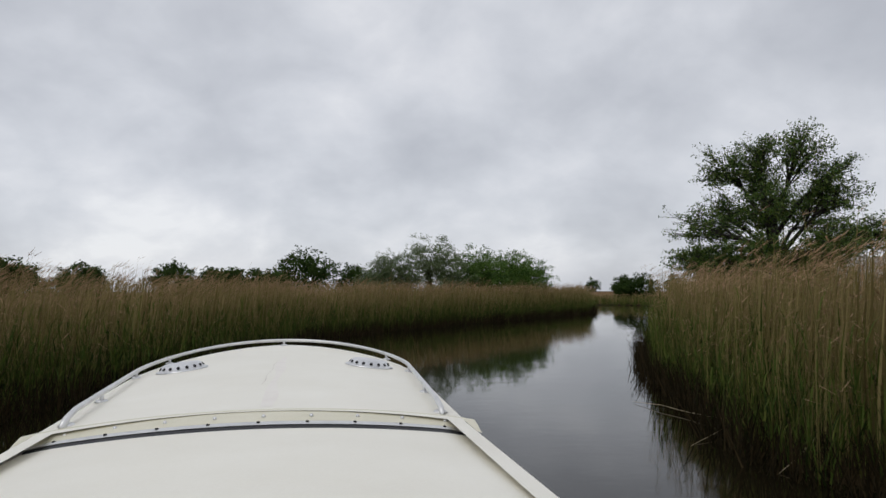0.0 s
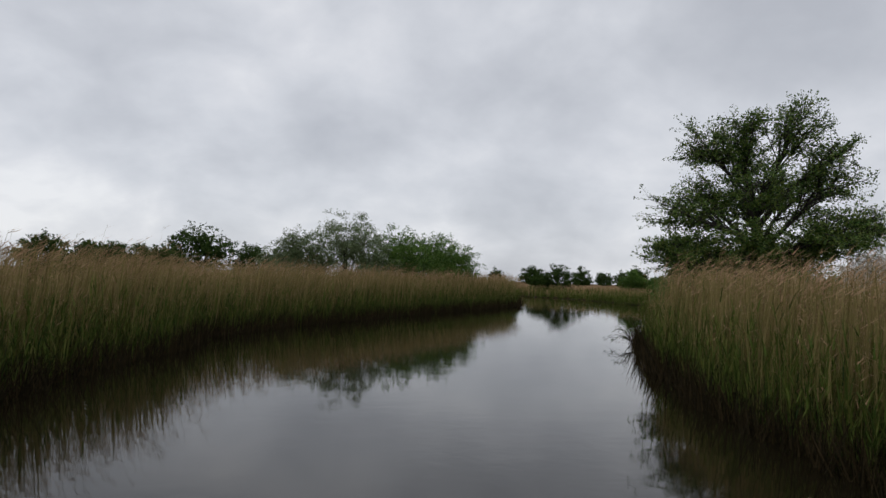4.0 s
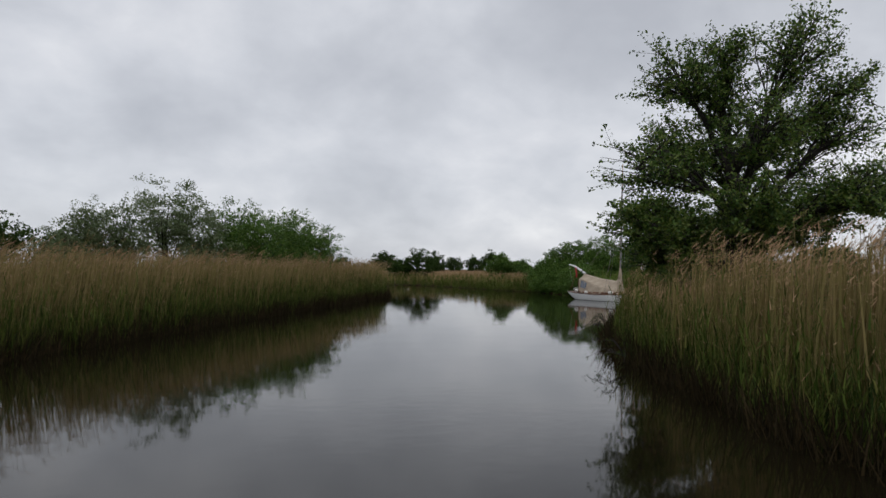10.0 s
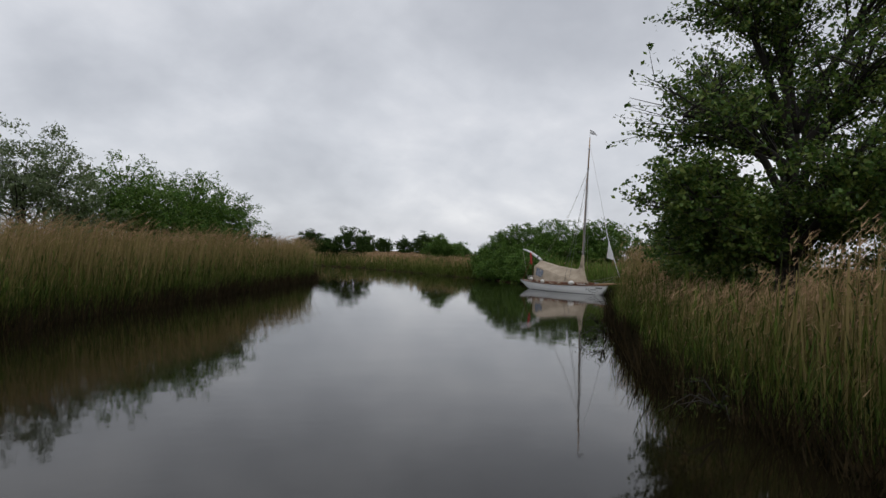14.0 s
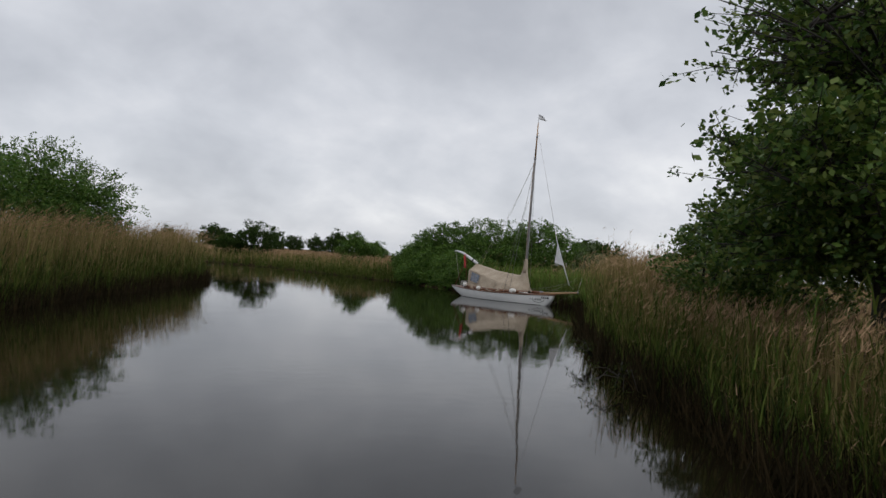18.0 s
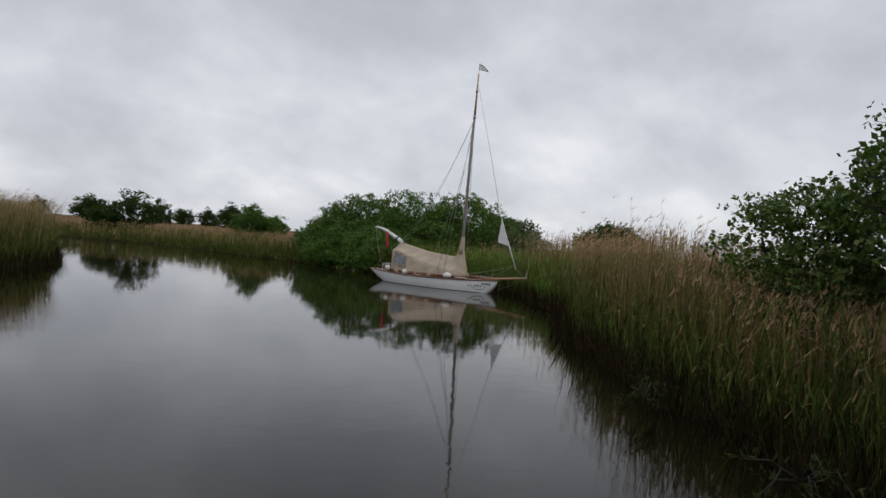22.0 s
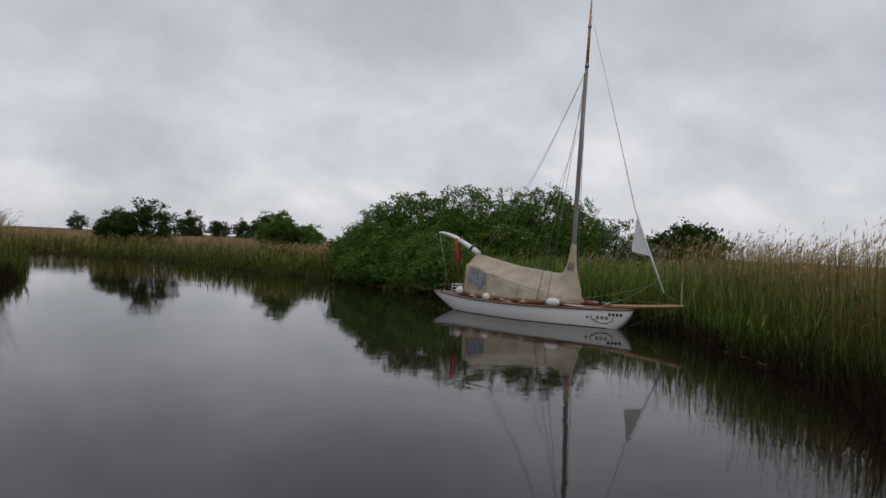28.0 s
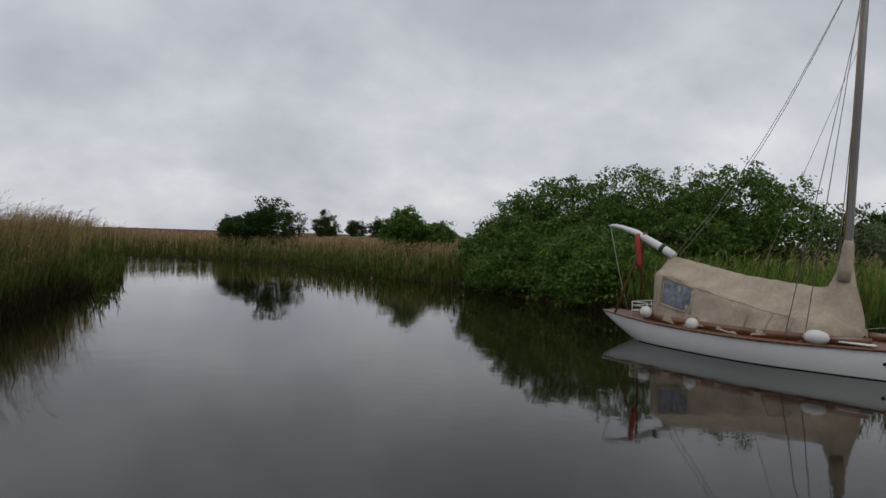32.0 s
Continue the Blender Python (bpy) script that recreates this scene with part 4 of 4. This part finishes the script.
    tube(bm, [(0, 1.93, 1.5), (0.01, 1.92, 1.75), (0.0, 1.90, 1.95), (0, 1.89, 2.1), (0, 1.885, 2.2)], [0.12, 0.115, 0.10, 0.088, 0.072], 10)
    part("mast_coat", bm, CANVAS, tent, "canvas collar laced round the mast")
    bm = bmesh.new()
    tube(bm, [mast_at(9.0), mast_at(9.45)], 0.008, 5)
    staff = part("pennant_staff", bm, WIRE, mast)
    bm = bmesh.new()
    loft(bm, [[(0.0, 1.69, 9.42), (0.0, 1.69, 9.20)], [(0.05, 1.52, 9.33), (0.05, 1.52, 9.15)], [(0.02, 1.36, 9.20), (0.02, 1.36, 9.10)], [(0.06, 1.24, 9.08), (0.06, 1.24, 9.04)]])
    flag = part("pennant", bm, WHITE_CLOTH, staff, "white masthead pennant with a dark border")
    bm = bmesh.new()
    tube(bm, [(0.0, 1.69, 9.42), (0.05, 1.52, 9.33), (0.02, 1.36, 9.20), (0.06, 1.24, 9.06), (0.02, 1.36, 9.10), (0.05, 1.52, 9.15), (0.0, 1.69, 9.20)], 0.012, 5)
    part("border", bm, PAINT_BLACK, flag)
    # Boom end in a white sail cover, black band, red cloth, crutches.
    bm = bmesh.new()
    tube(bm, [(0, 5.25, 1.80), (0, 5.5, 1.93), (0, 5.9, 2.12), (0, 6.25, 2.28), (0, 6.6, 2.38), (0, 6.85, 2.42), (0, 6.95, 2.41)], [0.085, 0.088, 0.078, 0.066, 0.052, 0.036, 0.02], 10)
    boom = part("boom", bm, WHITE_CLOTH, root, "boom end wrapped in white sailcloth")
    bm = bmesh.new()
    tube(bm, [(0, 5.48, 1.915), (0, 5.56, 1.955)], 0.098, 12)
    part("boom_strap", bm, RUBBER, boom, "black strap")
    bm = bmesh.new()
    tube(bm, [(-0.06, 6.12, 2.24), (-0.10, 6.1, 2.05), (-0.08, 6.07, 1.8), (-0.09, 6.05, 1.62), (-0.07, 6.03, 1.5)], [0.05, 0.06, 0.055, 0.06, 0.03], 7)
    part("hanging_cloth", bm, RED_ROPE, boom, "red rope coil hanging from the boom")
    for sx in (-1, 1):
        bm = bmesh.new()
        tube(bm, [(sx * 0.42, 6.38, 0.52), (sx * 0.0, 6.02, 2.1), (-sx * 0.05, 5.98, 2.28)], [0.026, 0.024, 0.022], 6)
        part("boom_crutch", bm, VARNISH, root, "varnished crutch leg under the boom")
    bm = bmesh.new()
    tube(bm, [(0, 6.92, 2.40), (-0.05, 6.6, 1.4), (-0.1, 6.3, 0.6)], 0.008, 4)
    part("mainsheet", bm, ROPE, root)
    # White stern frame.
    bm = bmesh.new()
    for z in (0.62, 0.72, 0.80):
        tube(bm, [(-0.38, 5.6, z), (-0.34, 6.0, z), (0.34, 6.0, z), (0.38, 5.6, z)], 0.012, 5)
    for x, y in ((-0.38, 5.6), (-0.34, 6.0), (0.34, 6.0), (0.38, 5.6)):
        tube(bm, [(x, y, 0.5), (x, y, 0.81)], 0.012, 5)
    part("stern_frame", bm, FENDER, root, "white metal frame at the stern")
    # Rigging.
    hi = mast_at(8.3)
    for sx in (-1, 1):
        for y, z in ((2.2, 7.2), (2.5, 6.6)):
            bm = bmesh.new()
            tube(bm, [mast_at(z), (sx * half(y) * 0.97, y, sheer(y) + 0.02)], 0.008, 5)
            part("shroud", bm, WIRE, root)
        bm = bmesh.new()
        a, b = Vector(mast_at(7.1)), Vector((sx * 0.1, 5.2, 1.80))
        tube(bm, [a.lerp(b, q) + Vector((0, 0, -0.5 * math.sin(math.pi * q))) for q in np.linspace(0, 1, 9)], 0.006, 5)
        part("topping_lift", bm, ROPE, root)
    bm = bmesh.new()
    a, b = Vector(mast_at(5.6)), Vector((0.3, 3.6, 1.45))
    tube(bm, [a.lerp(b, q) for q in (0, 0.5, 1)], 0.005, 4)
    part("halyard", bm, ROPE, root)
    # Forestay with the rolled jib and its loose clew.
    stay_top, stay_low = Vector(mast_at(8.7)), Vector((0.0, -0.8, 1.06))
    head = Vector((0.0, 0.10, 3.2))
    bm = bmesh.new()
    tube(bm, [stay_top, stay_top.lerp(head, 0.55) + Vector((0, -0.03, -0.05)), head, Vector((0, -0.35, 2.1)), stay_low], [0.010, 0.012, 0.016, 0.024, 0.022], 6)
    jib = part("rolled_jib", bm, WHITE_CLOTH, root, "white jib rolled on its stay")
    bm = bmesh.new()
    loft(bm, [[(0.0, 0.02, 2.95), (0.0, 0.05, 2.9)], [(0.0, -0.14, 2.55), (0.02, 0.10, 2.5)], [(0.0, -0.30, 2.2), (0.03, 0.16, 2.22)], [(0.0, -0.42, 1.97), (0.02, 0.14, 2.08)]])
    bmesh.ops.recalc_face_normals(bm, faces=bm.faces)
    part("jib_clew", bm, WHITE_CLOTH, jib, "loose triangular corner of the white jib")
    # Bowsprit and its lines.
    bm = bmesh.new()
    tube(bm, [(0, 0.9, 0.56), (0, 0.0, 0.62), (0, -1.32, 0.755)], [0.055, 0.055, 0.036], 10)
    sprit = part("bowsprit", bm, SPAR, root, "varnished brown bowsprit")
    bm = bmesh.new()
    tube(bm, [(0, -1.34, 0.757), (0, -1.28, 0.75)], 0.045, 10)
    part("sprit_cap", bm, WIRE, sprit)
    for a, b in (((0, -1.28, 0.74), (0, 0.16, 0.08)), ((0, -1.28, 0.77), (0.02, 0.6, 0.78)), ((0, -1.28, 0.77), (0, -0.8, 1.06))):
        bm = bmesh.new()
        tube(bm, [a, b], 0.005, 4)
        part("stay", bm, ROPE, root)
    for x0, y0, z0, x1, y1, z1, sag in ((-0.1, 2.2, 0.62, 1.6, -0.3, 1.35, 0.12), (0.2, 0.9, 0.6, 1.9, 0.1, 1.45, 0.15), (0.0, -1.28, 0.77, 0.7, -1.0, 1.45, 0.02), (0.02, -1.25, 0.77, 0.75, -0.95, 1.3, 0.02)):
        bm = bmesh.new()
        tube(bm, [(x0 + (x1 - x0) * q, y0 + (y1 - y0) * q, z0 + (z1 - z0) * q - sag * math.sin(math.pi * q)) for q in np.linspace(0, 1, 7)], 0.006, 5)
        part("mooring_line", bm, ROPE, root)
    bm = bmesh.new()
    tube(bm, [(-0.15, 0.75, 0.60), (0.0, 0.7, 0.66), (0.12, 0.8, 0.62), (0.0, 0.92, 0.64), (-0.12, 0.82, 0.67)], 0.03, 6)
    part("rope_coil", bm, WIRE, root, "grey rope coiled on the foredeck")
    bm = bmesh.new()
    box(bm, (-0.62, 1.2, 0.52), (-0.46, 1.75, 0.555), 0.012)
    part("deck_pad", bm, FENDER, root, "white pad on the side deck")
    # Fenders hung over the river side.
    for y, z, r, ln in ((5.45, 0.64, 0.12, 1.0), (4.25, 0.55, 0.115, 1.0), (2.03, 0.58, 0.125, 1.7)):
        bm = bmesh.new()
        bmesh.ops.create_uvsphere(bm, u_segments=14, v_segments=10, radius=r, matrix=Matrix.Translation((-half(y) * 0.93, y, z)) @ Matrix.Diagonal((1, ln, 1, 1)))
        f = part("fender", bm, FENDER, root, "white ball fender")
        bm = bmesh.new()
        tube(bm, [(-half(y) * 0.93, y, z + r * 0.9), (-half(y) * 0.8, y, z + r * 0.95), (-half(y) * 0.72, y, sheer(y) + 0.2)], 0.008, 4)
        part("fender_rope", bm, ROPE, f)

    # Marks on the bow: bars for the number, a scroll with bars for the name.
    def on_side(y, z, sx=-1, out=0.008):
        sec = section(y, sx)
        zs, xs = [q[2] for q in sec][::-1], [q[0] for q in sec][::-1]
        return Vector((float(np.interp(z, zs, xs)) + sx * out, y, z))

    for k in range(4):
        y0 = 0.22 + 0.088 * k
        bm = bmesh.new()
        loft(bm, [[on_side(y, z) for z in (0.335, 0.375, 0.415)] for y in (y0, y0 + 0.03, y0 + 0.06)])
        part("lettering_bar", bm, PAINT_BLACK, root, "black painted bar on the bow")
    for k in range(3):
        y0 = 0.55 + 0.11 * k
        bm = bmesh.new()
        loft(bm, [[on_side(y, z) for z in (0.235, 0.28, 0.32)] for y in (y0, y0 + 0.04, y0 + 0.075)])
        part("name_bar", bm, WIRE, root, "grey painted bar on the bow")
    for ends in (((0.95, 0.34), (0.99, 0.27), (0.93, 0.20), (0.88, 0.23)), ((0.46, 0.30), (0.43, 0.24), (0.48, 0.17), (0.53, 0.20)), ((0.90, 0.18), (0.72, 0.13), (0.55, 0.14))):
        bm = bmesh.new()
        tube(bm, [on_side(y, z, -1, 0.004) for y, z in ends], 0.012, 5)
        part("painted_scroll", bm, PAINT_BLACK, root)
    bm = bmesh.new()
    bmesh.ops.create_cone(bm, segments=12, radius1=0.03, radius2=0.03, depth=0.012, cap_ends=True, matrix=Matrix.Translation(on_side(1.08, 0.27, -1, 0.004)) @ Matrix.Rotation(math.pi / 2, 4, "Y"))
    part("round_mark", bm, PAINT_BLACK, root)


yacht()


# ---- the cabin cruiser that the camera starts from ----
def cruiser():
    root = tagged(new("cabin_cruiser"), "cream river cruiser with low alloy bow rail and vents", "motor boat")
    root.matrix_world = pose(-0.333, 1.60, 0, 0, 0, 11.1)
    xc, nose = -0.20, 6.32

    def wide(y):
        """Half the deck's width."""
        return 1.16 - 0.035 * (4.4 - max(y, 2.0)) if y < 4.4 else 1.16 * max(0.0, 1 - ((y - 4.4) / (nose - 4.4)) ** 2.1) ** 0.62

    def deck_z(x, y):
        return 1.43 - 0.115 * ((x - xc) / 1.2) ** 2 + 0.012 * (y - 4) / 2

    ys = [2.12, 2.5, 3.0, 3.5, 4.0, 4.4, 4.7, 5.0, 5.3, 5.55, 5.8, 6.0, 6.15, 6.25, 6.30, 6.318]
    qs = [k / 10 - 1 for k in range(21)]
    bm = bmesh.new()
    loft(bm, [[(xc + q * wide(y), y, deck_z(xc + q * wide(y), y)) for q in qs] for y in ys])
    part("foredeck", bm, GEL, root, "smooth cream foredeck")
    bm = bmesh.new()
    outline = [(-1, y) for y in [-2.4, -1, 0.5, 1.5] + ys] + [(1, y) for y in ys[::-1] + [1.5, 0.5, -1, -2.4]]
    rows = []
    for out, z in ((0.0, 0.0), (0.02, -0.03), (0.03, -0.08), (0.015, -0.12), (0.0, -0.5), (-0.12, -1.2), (-0.4, -1.75)):
        ring = []
        for sx, y in outline:
            w = wide(y)
            x = xc + sx * w
            f = 1 + out / 1.2 if y < 4.4 else 1
            lead = out * max(0.0, (y - 4.4) / 1.9) * (1 if out > 0 else 2.2)
            ring.append((xc + sx * max(0.0, w * f + (out if y >= 4.4 else 0)), y + lead, deck_z(x, y) + z))
        rows.append(ring)
    loft(bm, rows)
    bmesh.ops.recalc_face_normals(bm, faces=bm.faces)
    part("hull", bm, GEL, root, "cream hull with a rounded gunwale")
    bm = bmesh.new()
    loft(bm, [[(xc - 1.1, -2.4, 1.3), (xc + 1.1, -2.4, 1.3)], [(xc - 1.0, -2.42, -0.2), (xc + 1.0, -2.42, -0.2)]])
    part("transom", bm, GEL, root)
    bm = bmesh.new()
    box(bm, (xc - 1.05, -2.38, 0.28), (xc + 1.05, -0.9, 0.33))
    part("cockpit_floor", bm, RUBBER, root)
    # Raised edge of the cabin roof: a cream band, an alloy strip, a black gasket, then the roof.
    def band(name, y0, y1, z0, z1, mat, label="", span=1.05, thick=None):
        bm = bmesh.new()
        rows = []
        for q in [k / 16 - 1 for k in range(33)]:
            x = xc + q * span
            back = 0.10 * q * q - 0.9 * max(0.0, abs(q) - 0.9) ** 1.3
            a, b = deck_z(x, 2.1) + z0, deck_z(x, 2.1) + z1
            rows.append([(x, y0 + back, a), (x, (y0 + y1) / 2 + back, (a + b) / 2 + 0.004), (x, y1 + back, b)])
        loft(bm, rows)
        bmesh.ops.recalc_face_normals(bm, faces=bm.faces)
        return part(name, bm, mat, root, label)

    band("cream_edge", 2.16, 1.99, 0.004, -0.035, CREAM, "cream moulded edge behind the foredeck", 1.15)
    strip = band("alloy_strip", 1.99, 1.925, -0.030, -0.034, ALLOY, "dull alloy strip with screws")
    band("gasket", 1.927, 1.875, -0.038, -0.052, RUBBER, "black rubber gasket")
    band("cabin_roof", 1.877, -0.9, -0.045, 0.0, GEL, "cream cabin roof")
    for sx in (-1, 1):
        bm = bmesh.new()
        loft(bm, [[(xc + sx * q, y, deck_z(xc + sx * q, 2.1)) for q in (0.98, 1.02, 1.06, 1.075)] for y in (-2.3, -1.0, 0.5, 2.14)])
        bmesh.ops.recalc_face_normals(bm, faces=bm.faces)
        part("side_deck", bm, GEL, root, "narrow cream side deck")
    for k in range(9):
        q = -0.9 + 0.225 * k
        x = xc + q * 1.05
        bm = bmesh.new()
        bmesh.ops.create_cone(bm, segments=10, radius1=0.011, radius2=0.007, depth=0.008, cap_ends=True, matrix=Matrix.Translation((x, 1.957 + 0.10 * q * q, deck_z(x, 2.1) - 0.027)))
        part("screw", bm, DARK_HOLE, strip)
        bm = bmesh.new()
        bmesh.ops.create_uvsphere(bm, u_segments=8, v_segments=6, radius=0.011, matrix=Matrix.Translation((x + 0.02, 2.05 + 0.10 * q * q, deck_z(x, 2.1) - 0.016)))
        part("snap_stud", bm, CHROME, root)
    # Bow rail on short feet, in one bent bar.
    def rail_pt(a):
        """Round the bow: -1 port foot, 0 stem, 1 starboard foot."""
        s = abs(a)
        if s > 0.62:
            y = 4.55 - (s - 0.62) / 0.38 * 2.25
            w = 1.115 - 0.14 * (4.55 - y) / 2.25
        else:
            y = 4.55 + (6.24 - 4.55) * (1 - (s / 0.62) ** 1.9)
            w = 1.115 * math.sin(s / 0.62 * math.pi / 2) ** 0.9 if s else 0.0
        x = xc + math.copysign(w, a)
        return x, y, deck_z(x, y)

    pts = []
    for a in np.linspace(-1, 1, 61):
        x, y, z = rail_pt(a)
        pts.append((x, y, z + (0.056 if abs(a) < 0.985 else 0.036)))
    x, y, z = rail_pt(-1)
    pts = [(x, y - 0.06, z)] + pts
    x, y, z = rail_pt(1)
    pts = pts + [(x, y - 0.06, z)]
    bm = bmesh.new()
    tube(bm, pts, 0.0165, 10)
    rail = part("bow_rail", bm, ALLOY, root, "low dull alloy bow rail")
    for a in (-0.995, -0.856, -0.637, -0.443, 0, 0.443, 0.637, 0.856, 0.995):
        x, y, z = rail_pt(a)
        bm = bmesh.new()
        tube(bm, [(x, y, z), (x, y, z + 0.054)], 0.012, 8)
        bmesh.ops.create_cone(bm, segments=16, radius1=0.045, radius2=0.03, depth=0.014, cap_ends=True, matrix=Matrix.Translation((x, y, z + 0.006)))
        part("rail_foot", bm, CHROME, rail, "chromed rail foot")
    # Two round vents with a ring of holes.
    for sx in (-1, 1):
        x0, y0 = xc + sx * 0.77, 4.52
        z0 = deck_z(x0, y0)
        tilt = Matrix.Translation((x0, y0, z0)) @ Matrix.Rotation(math.atan(0.19 * sx * 0.77 / 1.2), 4, "Y")
        bm = bmesh.new()
        loft(bm, [[(r * math.cos(t), r * math.sin(t), z) for t in (2 * math.pi * k / 36 for k in range(36))] for r, z in ((0.205, 0.0), (0.205, 0.006), (0.184, 0.011), (0.150, 0.050), (0.138, 0.056), (0.06, 0.062), (0.005, 0.063))], closed=True)
        bm.transform(tilt)
        vent = part("deck_vent", bm, CHROME, root, "low round polished vent with a ring of holes")
        for k in range(16):
            t = 2 * math.pi * k / 16
            bm = bmesh.new()
            bmesh.ops.create_cone(bm, segments=12, radius1=0.0135, radius2=0.0135, depth=0.006, cap_ends=True)
            bm.transform(tilt @ Matrix.Rotation(t, 4, "Z") @ Matrix.Translation((0.1675, 0, 0.030)) @ Matrix.Rotation(radians(49), 4, "Y"))
            part("vent_hole", bm, DARK_HOLE, vent)
    # A faint pinkish scuff along the centre line, and a hair crack beside it.
    for x, y, ln, w, a, mat, label in ((xc + 0.03, 3.6, 2.7, 0.085, 0.02, SCUFF, "faint pinkish scuff"), (xc - 0.03, 3.9, 1.5, 0.006, 0.05, CRACK, "hair crack in the gelcoat")):
        bm = bmesh.new()
        rows = []
        for q in np.linspace(0, 1, 25):
            cx, cy = x + a * (q - 0.5) + 0.008 * math.sin(14 * q), y + ln * (q - 0.5)
            rows.append([(cx + e * w * (0.7 + 0.3 * math.sin(11 * q)), cy, deck_z(cx + e * w, cy) + 0.0012) for e in (-0.5, 0, 0.5)])
        part("scuff", loft(bm, rows), mat, root, label)


cruiser()


# ---- driftwood at the water's edge ----
def stick(points, r, label, mat=BARK):
    bm = bmesh.new()
    tube(bm, points, r, 6)
    tagged(part("driftwood", bm, mat), label, "stick", group="driftwood")


stick([(3.45, 12.9, 0.02), (3.75, 12.2, 0.07), (3.95, 11.6, 0.06), (4.35, 10.5, 0.10)], [0.003, 0.005, 0.006, 0.006], "long pale reed stalk lying out over the water", DRY_STALK)
stick([(3.25, 9.35, 0.0), (3.8, 9.9, 0.06), (4.35, 10.5, 0.12)], [0.003, 0.005, 0.006], "broken reed stalk dipping into the water", DRY_STALK)
stick([(3.7, 7.9, 0.0), (4.0, 8.1, 0.12), (4.4, 8.4, 0.3)], [0.004, 0.007, 0.008], "broken reed stalk dipping into the water", DRY_STALK)
stick([(25.7, 50.0, 0.02), (25.2, 49.4, 0.05), (24.6, 48.55, 0.03)], [0.008, 0.013, 0.012], "pale stick lying at the foot of the reeds", DRY_STALK)


def overhang(at, seed, reach, label):
    """A bare twiggy spray leaning out from the bank over the water."""
    rng = np.random.default_rng(seed)
    root = tagged(new("overhanging_branch"), label, "branch", "sprays over the water")
    root.location = at
    tips = []
    for k in range(9):
        a = rng.uniform(2.2, 4.2)
        far = reach * rng.uniform(0.5, 1.0)
        end = Vector((math.cos(a) * far, math.sin(a) * far, rng.uniform(-0.12, 0.5)))
        mid = end * 0.5 + Vector((0, 0, rng.uniform(0.1, 0.3)))
        bm = bmesh.new()
        tube(bm, [(0, 0, 0.1), mid, end], [0.012, 0.008, 0.003], 5)
        part("twig", bm, BARK, root)
        tips += [end, mid.lerp(end, 0.5), mid]
    v, f = leaf_quads(rng, np.array(tips), 0.05, 8, 0.08, 0.8, 0.2)
    raw("leaves", v, f, SHADE_GREEN, root)


overhang((8.5, 29.0, 0.1), 81, 0.95, "sparse twiggy spray leaning out over the river")
overhang((12.6, 36.2, 0.1), 82, 0.8, "sparse twiggy spray leaning out over the river")
overhang((14.4, 38.6, 0.05), 83, 0.7, "sparse twiggy spray leaning out over the river")
